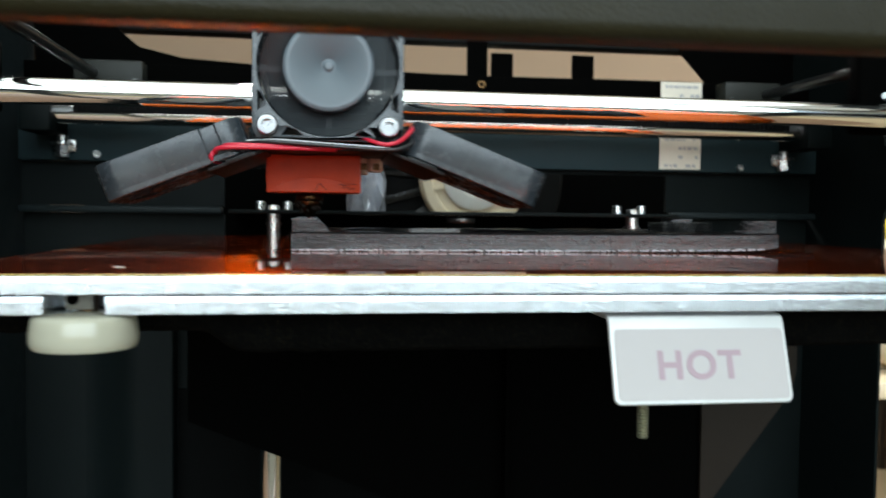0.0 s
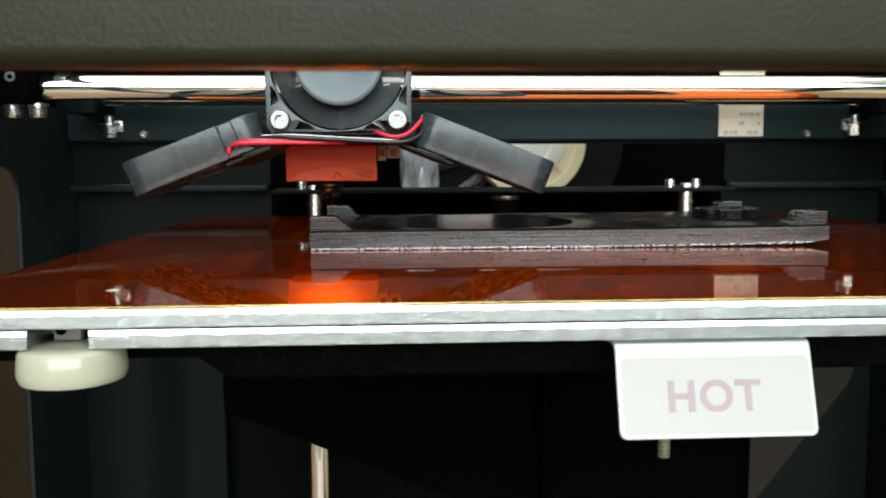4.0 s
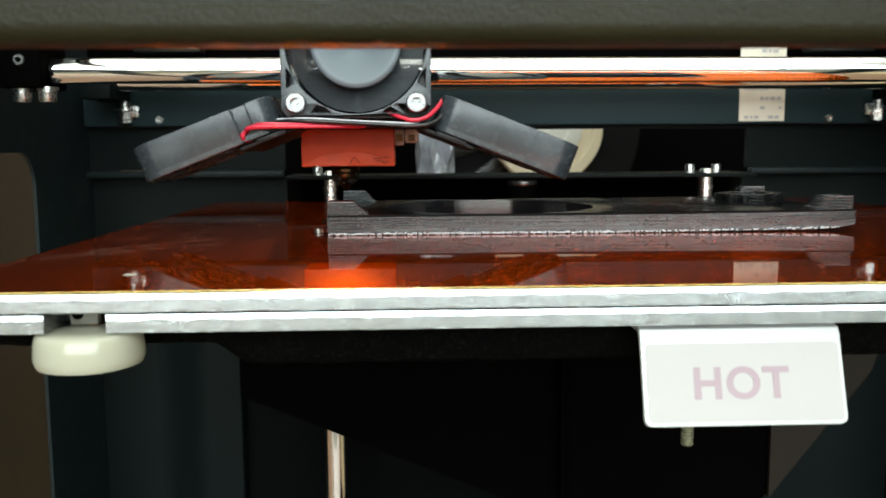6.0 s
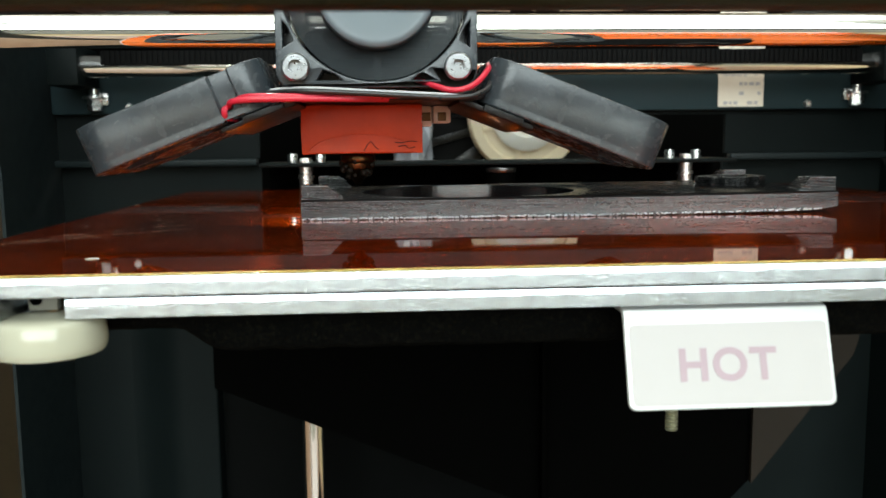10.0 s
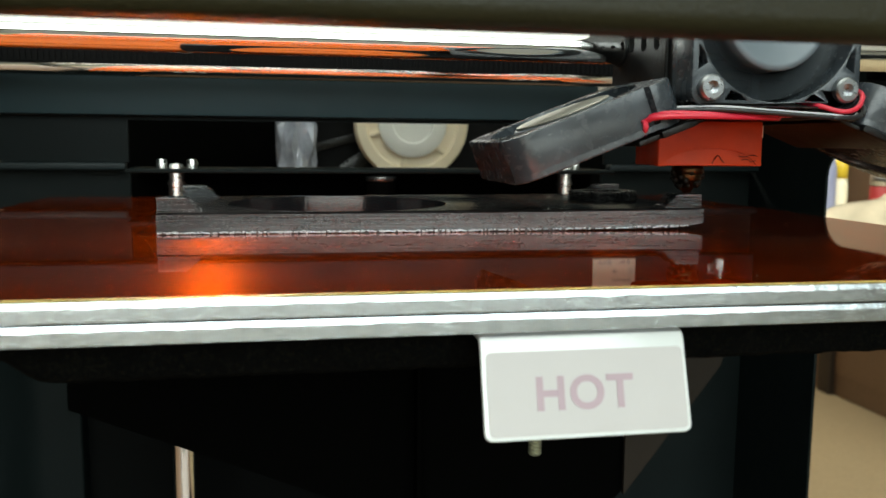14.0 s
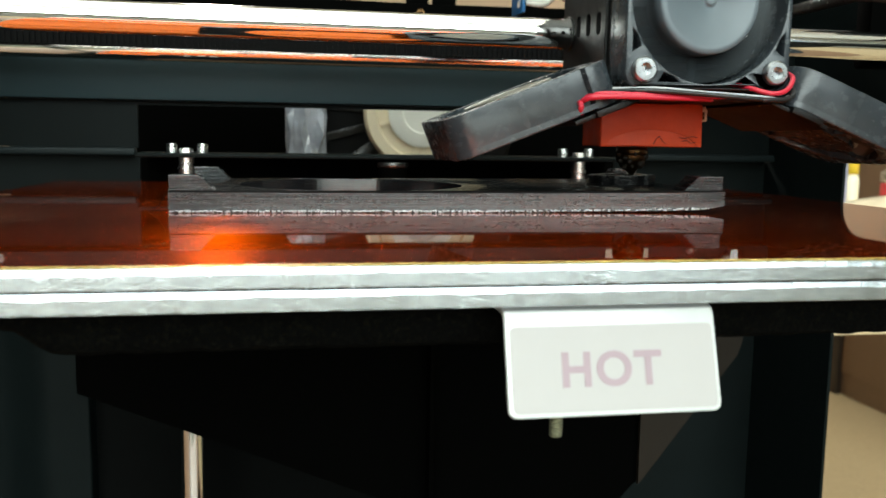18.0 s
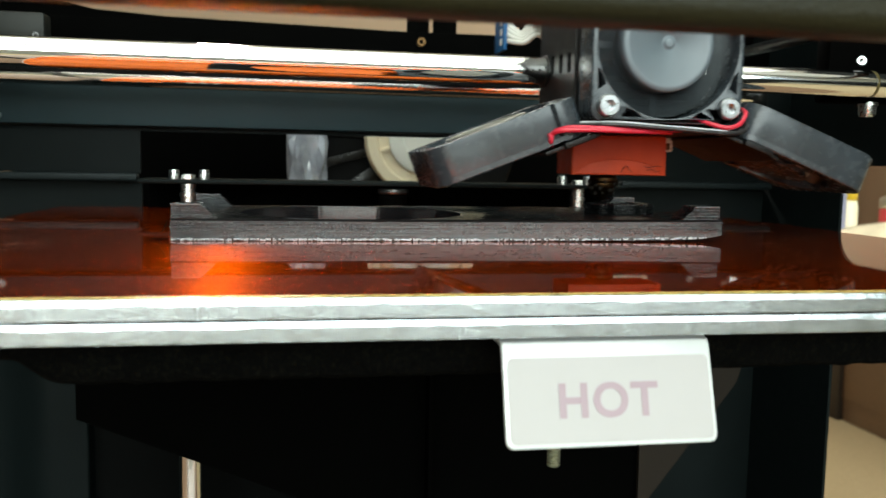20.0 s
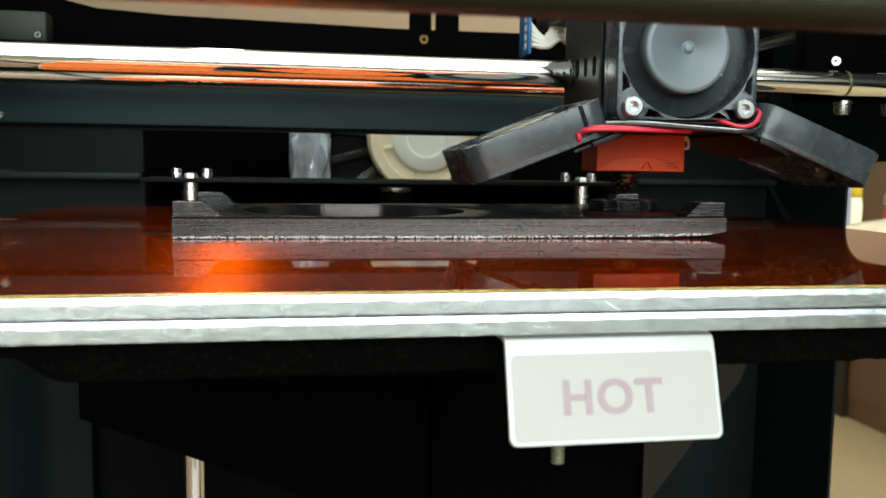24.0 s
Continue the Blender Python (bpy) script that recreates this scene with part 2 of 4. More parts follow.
# Darker, less reflective copy of the print plastic, for its top and strands.
PRINT_TOP = material("smooth_print_top", (0.0025, 0.0025, 0.0028), 0.2, vary=0.3, scale=200, stretch=(1, 6, 1), spec=0.06, bump=0.02, bump_scale=900, rough_vary=0.06)
GLOSSY_PRINT = material("glossy_hole_wall", (0.006, 0.0065, 0.0075), 0.09, vary=0.5, scale=170, stretch=(1, 1, 0.05), spec=1.0, ior=1.45, rough_vary=0.05, bump=0.5, bump_scale=260)
FAN_LABEL = material("khaki_fan_label", (0.16, 0.15, 0.12), 0.55, vary=0.15, scale=200)
SIDE_STEEL = material("dark_oiled_steel", (0.09, 0.09, 0.088), 0.3, 0.9, vary=0.2, scale=200)


# ---- shape helpers ----
def thing(name, m=None, label="", category="", group="", kind=""):
    ob = new(name)
    ob.empty_display_size = 0.01
    ob.matrix_world = m or Matrix()
    return tagged(ob, label, category, group, kind)


def part(name, shape, mat, parent=None, label="", m=None):
    """Links a bmesh or a mesh as one mesh object under a thing or part."""
    if isinstance(shape, bmesh.types.BMesh):
        me = bpy.data.meshes.new(name)
        shape.to_mesh(me)
        shape.free()
    else:
        me = shape
    me.materials.clear()
    me.materials.append(mat)
    ob = new(name, me)
    if parent:
        ob.parent = parent
    if m:
        ob.matrix_basis = m
    if label:
        ob["label"] = label
    return ob


def smooth(bm, angle=35):
    for f in bm.faces:
        f.smooth = True
    for e in bm.edges:
        if len(e.link_faces) == 2 and e.calc_face_angle(0) > radians(angle):
            e.smooth = False
    return bm


def box(x0, x1, y0, y1, z0, z1, bevel=0.0, seg=2):
    bm = bmesh.new()
    bmesh.ops.create_cube(bm, size=1, matrix=Matrix.LocRotScale(((x0 + x1) / 2, (y0 + y1) / 2, (z0 + z1) / 2), None, (x1 - x0, y1 - y0, z1 - z0)))
    if bevel:
        bmesh.ops.bevel(bm, geom=bm.edges[:], offset=bevel, segments=seg, profile=0.5, affect="EDGES")
        smooth(bm)
    return bm


def rod(a, b, r, seg=24, bevel=0.0, r2=None):
    """A cylinder or cone from a to b."""
    a, b = Vector(a), Vector(b)
    bm = bmesh.new()
    turn = (b - a).to_track_quat("Z", "Y").to_matrix().to_4x4()
    bmesh.ops.create_cone(bm, cap_ends=True, segments=seg, radius1=r, radius2=r if r2 is None else r2, depth=(b - a).length, matrix=Matrix.Translation((a + b) / 2) @ turn)
    if bevel:
        rims = [e for e in bm.edges if any(len(f.verts) > 4 for f in e.link_faces)]
        bmesh.ops.bevel(bm, geom=rims, offset=bevel, segments=2, profile=0.5, affect="EDGES")
    return smooth(bm)


def join(*shapes):
    bm = bmesh.new()
    for s in shapes:
        me = bpy.data.meshes.new("scratch")
        s.to_mesh(me)
        s.free()
        bm.from_mesh(me)
        bpy.data.meshes.remove(me)
    return bm


def lathe(profile, seg=40, m=None):
    """Turns (radius, height) pairs round z."""
    bm = bmesh.new()
    rings = []
    for r, z in profile:
        rings.append([bm.verts.new((r * math.cos(2 * math.pi * k / seg), r * math.sin(2 * math.pi * k / seg), z)) for k in range(seg)])
    for a, b in zip(rings, rings[1:]):
        for k in range(seg):
            bm.faces.new((a[k], a[(k + 1) % seg], b[(k + 1) % seg], b[k]))
    for ring, flip in ((rings[0], True), (rings[-1], False)):
        bm.faces.new(ring[::-1] if flip else ring)
    if m:
        bmesh.ops.transform(bm, matrix=m, verts=bm.verts)
    return smooth(bm)


def rounded(x0, y0, x1, y1, r, n=6):
    pts = []
    for cx, cy, a in ((x1 - r, y1 - r, 0), (x0 + r, y1 - r, 90), (x0 + r, y0 + r, 180), (x1 - r, y0 + r, 270)):
        pts += [(cx + r * math.cos(radians(a + 90 * k / n)), cy + r * math.sin(radians(a + 90 * k / n))) for k in range(n + 1)]
    return pts


def circle(cx, cy, r, n=48):
    return [(cx + r * math.cos(2 * math.pi * k / n), cy + r * math.sin(2 * math.pi * k / n)) for k in range(n)]


def sheet(outlines, thick, m=None, bevel=0.0):
    """A flat plate in x and y with holes (outlines after the first lie within it), thick about z = 0, turned by m."""
    cu = bpy.data.curves.new("scratch", "CURVE")
    cu.dimensions, cu.fill_mode, cu.extrude, cu.bevel_depth, cu.bevel_resolution, cu.offset = "2D", "BOTH", thick / 2 - bevel, bevel, 2, -bevel
    for pts in outlines:
        sp = cu.splines.new("POLY")
        sp.points.add(len(pts) - 1)
        for q, (x, y) in zip(sp.points, pts):
            q.co = (x, y, 0, 1)
        sp.use_cyclic_u = True
    ob = bpy.data.objects.new("scratch", cu)
    me = bpy.data.meshes.new_from_object(ob)
    bpy.data.objects.remove(ob)
    bm = bmesh.new()
    bm.from_mesh(me)
    bpy.data.meshes.remove(me)
    bmesh.ops.remove_doubles(bm, verts=bm.verts, dist=1e-6)
    if m:
        bmesh.ops.transform(bm, matrix=m, verts=bm.verts)
    return smooth(bm, 30)


def tube(points, r, seg=8, n=5):
    """A round tube along a smooth line through the points."""
    P = [Vector(q) for q in points]
    line = []
    for i in range(len(P) - 1):
        a, b, c, d = P[max(i - 1, 0)], P[i], P[i + 1], P[min(i + 2, len(P) - 1)]
        for k in range(n):
            u = k / n
            line.append(0.5 * (2 * b + (c - a) * u + (2 * a - 5 * b + 4 * c - d) * u * u + (3 * b - a - 3 * c + d) * u**3))
    line.append(P[-1])
    bm = bmesh.new()
    rings = []
    up = Vector((0.1, 0.2, 1))
    for i, q in enumerate(line):
        d = (line[min(i + 1, len(line) - 1)] - line[max(i - 1, 0)]).normalized()
        s = d.cross(up).normalized()
        v = s.cross(d)
        rings.append([bm.verts.new(q + r * (math.cos(2 * math.pi * k / seg) * s + math.sin(2 * math.pi * k / seg) * v)) for k in range(seg)])
    for a, b in zip(rings, rings[1:]):
        for k in range(seg):
            bm.faces.new((a[k], a[(k + 1) % seg], b[(k + 1) % seg], b[k]))
    bm.faces.new(rings[0][::-1])
    bm.faces.new(rings[-1])
    bmesh.ops.recalc_face_normals(bm, faces=bm.faces)
    for f in bm.faces:
        f.smooth = True
    return bm


XZ = Matrix.Rotation(radians(90), 4, "X")  # a sheet's y becomes z, its upper side faces -y
YZ = Matrix(((0, 0, 1, 0), (1, 0, 0, 0), (0, 1, 0, 0), (0, 0, 0, 1)))  # a sheet's x becomes y, its y becomes z


def bolt(a, axis, r, h, socket=0.45, seg=20):
    """A cap-head bolt: a short drum with a rounded rim and a six-sided socket; a is the middle of its face."""
    bm = bmesh.new()
    prof = [(r, -h), (r, -0.25 * h), (0.86 * r, 0)]
    rings = [[bm.verts.new((q * math.cos(2 * math.pi * k / 24), q * math.sin(2 * math.pi * k / 24), z)) for k in range(24)] for q, z in prof]
    for zz in (0, -0.85 * h):
        rings.append([bm.verts.new((socket * r * math.cos(2 * math.pi * k / 24) * (1 - 0.07 * (k % 4 == 2)), socket * r * math.sin(2 * math.pi * k / 24) * (1 - 0.07 * (k % 4 == 2)), zz)) for k in range(24)])
    for p, q in zip(rings, rings[1:]):
        for k in range(24):
            bm.faces.new((p[k], p[(k + 1) % 24], q[(k + 1) % 24], q[k]))
    bm.faces.new(rings[0][::-1])
    bm.faces.new(rings[-1])
    turn = Vector(axis).to_track_quat("Z", "Y").to_matrix().to_4x4()
    bmesh.ops.transform(bm, matrix=Matrix.Translation(a) @ turn, verts=bm.verts)
    return smooth(bm, 30)


# ---- the room ----
def room():
    x0, x1, y0, y1 = -2.0, 4.2, -2.1, 4.4
    fl = part("floor", box(x0, x1, y0, y1, FLOOR - 0.1, FLOOR), CARPET)
    tagged(fl, "beige short-pile carpet over the whole room", "floor", kind="structure")
    ce = part("ceiling", box(x0, x1, y0, y1, CEIL, CEIL + 0.1), CEILING_PAINT)
    tagged(ce, "plain white painted ceiling", "ceiling", kind="structure")
    for name, bm in (("wall_north", box(x0, x1, y1, y1 + 0.12, FLOOR, CEIL)), ("wall_west", box(x0 - 0.12, x0, y0, y1, FLOOR, CEIL)), ("wall_east", box(x1, x1 + 0.12, y0, y1, FLOOR, CEIL)),
                     ("wall_south", sheet([[(x0, FLOOR), (x1, FLOOR), (x1, CEIL), (x0, CEIL)], [(-1.5, -0.3), (1.7, -0.3), (1.7, 1.7), (-1.5, 1.7)]], 0.12, Matrix.Translation((0, y0 - 0.06, 0)) @ XZ))):
        if name == "wall_north":
            tagged(part(name, bm, WALL), "plain beige painted room wall", "wall", kind="structure")
        else:
            tagged(part(name, bm, PALE_WALL), "plain pale grey painted room wall", "wall", kind="structure")
    wi = thing("window_1", None, "white framed window with daylight outside", "window", kind="structure")
    part("window_frame", sheet([[(-1.5, -0.3), (1.7, -0.3), (1.7, 1.7), (-1.5, 1.7)], [(-1.44, -0.24), (0.07, -0.24), (0.07, 1.64), (-1.44, 1.64)], [(0.13, -0.24), (1.64, -0.24), (1.64, 1.64), (0.13, 1.64)]], 0.05, Matrix.Translation((0, y0 - 0.06, 0)) @ XZ), WHITE_PAINT, wi)
    # Frames of the two added panel lights.
    lp = thing("fill_light_panel", None, "large added panel light, for the bright white ceiling", "lamp")
    part("frame", sheet([rounded(-1.07, -1.12, 1.17, 0.92, 0.02), rounded(-1.05, -1.1, 1.15, 0.9, 0.02)], 0.06, Matrix.Translation((0, 0, CEIL - 0.031))), WHITE_PAINT, lp)
    l2 = thing("fill_light_panel", None, "small added panel light, for the far wall and carpet", "lamp")
    part("frame", sheet([rounded(1.88, 2.08, 2.92, 3.12, 0.02), rounded(1.9, 2.1, 2.9, 3.1, 0.02)], 0.06, Matrix.Translation((0, 0, CEIL - 0.031))), WHITE_PAINT, l2)
    pl = thing("pendant_lamp", None, "tall narrow white pendant lamp behind the printer, switched on", "lamp")
    part("tube", rod((-0.105, 1.405, 0.84), (-0.105, 1.405, 1.12), 0.03, 32, 0.004), WHITE_PAINT, pl)
    part("top_cap", rod((-0.105, 1.405, 1.1205), (-0.105, 1.405, 1.15), 0.034, 32, 0.003), STEEL, pl)
    part("cord", rod((-0.105, 1.405, 1.1505), (-0.105, 1.405, CEIL - 0.001), 0.004, 12), BLACK_WIRE, pl)
    # Cabinet added beyond the left opening; its darkness stands for the dim room.
    cb = thing("dim_side_cabinet", None, "added wooden cabinet, near-black for the dim room on the left", "cabinet")
    part("body", box(-1.9, -0.9, -0.9, 2.6, FLOOR + 0.06, 0.57, 0.004), DIM_WOOD, cb)
    part("plinth", box(-1.88, -0.93, -0.88, 2.58, FLOOR, FLOOR + 0.0595), DIM_WOOD, cb)
    part("top", box(-1.91, -0.88, -0.92, 2.62, 0.5705, 0.6, 0.004), DIM_WOOD, cb)
    # Black sheet added so that the rear opening looks dark behind.
    cv = thing("rear_backing", None, "added matt black sheet behind the rear opening", "printer part")
    part("backing_plate", box(-0.16, 0.42, 0.52, 0.524, TABLE, 0.066, 0.0005), MATT_BLACK, cv)
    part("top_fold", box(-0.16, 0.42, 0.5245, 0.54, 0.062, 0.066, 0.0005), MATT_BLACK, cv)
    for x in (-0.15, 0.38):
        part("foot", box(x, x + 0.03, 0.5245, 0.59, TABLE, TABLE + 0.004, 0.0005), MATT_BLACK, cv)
    tb = thing("desk", None, "brown wooden desk under the printer", "desk")
    part("desktop", box(-0.7, 0.43, -0.35, 0.6, TABLE - 0.03, TABLE, 0.003), DESK_WOOD, tb)
    for x in (-0.66, 0.37):
        for y in (-0.31, 0.53):
            part("leg", box(x, x + 0.05, y, y + 0.05, FLOOR, TABLE - 0.0295, 0.002), DESK_WOOD, tb)


def sideboard():
    sb = thing("sideboard", None, "long brown wooden sideboard with dark posts on beige carpet", "sideboard")
    part("body", box(2.385, 2.85, 0.9, 4.2, FLOOR, 0.09, 0.004), DESK_WOOD, sb)
    part("top", box(2.36, 2.86, 0.88, 4.22, 0.0905, 0.12, 0.004), DESK_WOOD, sb)
    for y in (1.2, 2.2, 3.14, 3.42, 4.05):
        part("post", box(2.355, 2.384, y, y + 0.085, FLOOR, 0.0895, 0.003), DARK_WOOD, sb)
    for a, b in ((1.3, 2.19), (2.3, 3.13), (3.52, 4.04)):
        dr = part("door", box(2.37, 2.3845, a, b, FLOOR + 0.1, 0.05, 0.004), DESK_WOOD, sb)
        part("handle", rod((2.36, b - 0.06, -0.3), (2.3695, b - 0.06, -0.3), 0.012, 16), STEEL, dr)


# ---- printer housing ----
WL, WR, YB, MID = -0.119, 0.245, 0.256, 0.063


def housing():
    pr = thing("printer_housing", None, "black powder-coated steel printer housing with open front and sides", "printer")
    # The left panel's lit look is put into its paler colour.
    for x, mat in ((WL - 0.001, PALER_BLACK), (WR + 0.001, BLACK)):
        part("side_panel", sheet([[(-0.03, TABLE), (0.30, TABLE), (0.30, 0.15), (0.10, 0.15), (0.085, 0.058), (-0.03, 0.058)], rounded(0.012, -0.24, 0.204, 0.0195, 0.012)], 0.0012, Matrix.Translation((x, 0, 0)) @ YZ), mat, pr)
    part("base", box(WL, WR, -0.03, 0.30, TABLE, TABLE + 0.012), BLACK, pr)
    part("front_lintel", sheet([rounded(-0.031, 0.0312, -0.024, 0.05, 0.0022)], WR - WL, Matrix.Translation((MID, 0, 0)) @ YZ), TEXTURED, pr, "textured black front crossbar")
    part("front_sill", box(WL, WR, -0.031, -0.025, TABLE + 0.0125, TABLE + 0.05, 0.001), TEXTURED, pr)
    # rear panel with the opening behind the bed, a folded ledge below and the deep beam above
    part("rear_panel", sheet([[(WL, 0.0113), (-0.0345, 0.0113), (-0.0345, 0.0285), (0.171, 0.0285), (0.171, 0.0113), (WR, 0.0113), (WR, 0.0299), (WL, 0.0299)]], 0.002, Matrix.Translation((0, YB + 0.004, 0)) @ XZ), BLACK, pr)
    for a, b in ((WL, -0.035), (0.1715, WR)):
        part("ledge", box(a, b, YB - 0.003, YB + 0.0028, 0.0082, 0.0112, 0.0008), PALER_BLACK, pr, "folded lower hem of the rear panel")
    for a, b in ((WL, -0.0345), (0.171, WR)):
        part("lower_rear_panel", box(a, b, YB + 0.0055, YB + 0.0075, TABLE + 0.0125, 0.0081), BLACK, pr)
    # Added sheet; a darker copy of the panels' black makes this part dimmer.
    part("dark_rear_sheet", box(-0.054, 0.1705, YB + 0.0025, YB + 0.005, TABLE + 0.0125, -0.07), DARKER_BLACK, pr, "added dull black sheet under the rear opening")
    rib = [(-0.094 + 0.025 * k / 10, YB + 0.0054 - 0.0114 * (0.5 - 0.5 * math.cos(math.pi * k / 10))) for k in range(11)] + [(-0.0556, YB - 0.006), (-0.0551, YB - 0.0054), (-0.0551, YB + 0.0054)]
    part("panel_fold", smooth(sheet([rib], -0.0245 - TABLE, Matrix.Translation((0, 0, (TABLE + 0.0005) / 2))), 30), BLACK, pr, "upright folded rib of the rear panel")
    # Sheen of the black beam, put into its teal colour; darkest black above.
    part("rear_beam", box(WL, WR, YB - 0.002, YB + 0.016, 0.0302, 0.0535, 0.0008), TEAL_SHEEN, pr, "black crossbeam behind the rods, a teal sheen in its colour")
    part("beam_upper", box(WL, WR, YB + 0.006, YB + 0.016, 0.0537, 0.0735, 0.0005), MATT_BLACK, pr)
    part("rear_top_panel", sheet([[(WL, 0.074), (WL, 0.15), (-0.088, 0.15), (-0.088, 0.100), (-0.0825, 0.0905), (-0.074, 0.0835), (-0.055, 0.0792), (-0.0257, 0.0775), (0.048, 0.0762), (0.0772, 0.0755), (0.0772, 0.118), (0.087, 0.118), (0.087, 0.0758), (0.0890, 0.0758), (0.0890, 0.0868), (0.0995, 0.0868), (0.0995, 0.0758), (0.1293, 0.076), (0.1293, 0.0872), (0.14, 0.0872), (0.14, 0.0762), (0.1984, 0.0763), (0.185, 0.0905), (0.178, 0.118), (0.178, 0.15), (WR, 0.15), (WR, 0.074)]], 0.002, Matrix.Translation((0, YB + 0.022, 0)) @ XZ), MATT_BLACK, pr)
    # Rail out of view, reaching low to keep lamp light off the bed's back.
    part("unseen_rear_rail", box(WL, WR, YB + 0.0235, YB + 0.0355, 0.0915, 0.15, 0.001), BLACK, pr)
    for x, z in ((-0.0868, 0.0330), (0.2055, 0.0325)):
        part("panel_bolt", bolt((x, YB - 0.0035, z), (0, -1, 0), 0.0017, 0.0015), STEEL, pr)
    for x, z in ((0.0812, 0.0692),):
        part("panel_bolt", bolt((x, YB + 0.0045, z), (0, -1, 0), 0.0021, 0.002), BRASS, pr)
    # the carrier that lifts the bed: a thin plate at the back and a folded plate below
    cr = thing("bed_carrier", None, "black steel carrier plate that holds the bed", "printer part")
    part("carrier_plate", box(-0.0275, 0.1553, 0.207, 0.236, 0.0086, 0.0101, 0.0004), BLACK, cr)
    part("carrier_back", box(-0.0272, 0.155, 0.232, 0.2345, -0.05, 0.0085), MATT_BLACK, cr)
    for x in (-0.0105, 0.136):
        part("post", join(rod((x, 0.2108, -0.012), (x, 0.2108, 0.0085), 0.0027, 20), rod((x, 0.2108, 0.0042), (x, 0.2108, 0.0052), 0.0031, 20)), STEEL, cr, "steel guide post")
        for dx in (-0.0053, 0.0053):
            part("screw", bolt((x + dx, 0.214, 0.0135), (0, 0, 1), 0.0019, 0.0034), STEEL, cr)
        part("nut", lathe([(0.0024, 0.0102), (0.0024, 0.0114), (0.0019, 0.0119)], 6, Matrix.Translation((x, 0.2108, 0))), STEEL, cr)
    part("lead_nut", rod((0.0637, 0.2108, -0.02), (0.0637, 0.2108, 0.0056), 0.0054, 28, 0.0005), MATT_BLACK, cr)
    part("nut_collar", rod((0.0637, 0.2108, 0.0057), (0.0637, 0.2108, 0.0076), 0.0058, 28, 0.0006), SIDE_STEEL, cr)
    # Bracket, rib and arm take a far darker black than the panels behind.
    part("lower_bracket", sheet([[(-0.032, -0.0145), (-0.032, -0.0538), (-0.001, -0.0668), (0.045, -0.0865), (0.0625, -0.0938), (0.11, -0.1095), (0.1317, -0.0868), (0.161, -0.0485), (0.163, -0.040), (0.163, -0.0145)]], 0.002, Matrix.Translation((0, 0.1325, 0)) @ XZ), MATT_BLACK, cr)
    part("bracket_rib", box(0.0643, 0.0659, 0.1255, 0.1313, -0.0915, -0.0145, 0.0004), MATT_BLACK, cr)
    part("bracket_wing", sheet([[(0.1303, -0.0145), (0.1303, -0.0883), (0.1317, -0.0866), (0.161, -0.0485), (0.1625, -0.044), (0.163, -0.040), (0.163, -0.0145)]], 0.0015, Matrix.Translation((0, 0.130, 0)) @ XZ), BROWN_SHEEN, cr, "black steel wing, the carpet's reflection in its colour")
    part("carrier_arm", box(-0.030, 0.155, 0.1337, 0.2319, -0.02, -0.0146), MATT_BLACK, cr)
    for x in (-0.0116, 0.1371):
        zr = part("z_guide_rod", rod((x, 0.2215, TABLE + 0.0125), (x, 0.2215, -0.0205), 0.0048, 28), CHROME)
        tagged(zr, "upright polished steel guide rod below the bed", "rod", group="upright guide rods")


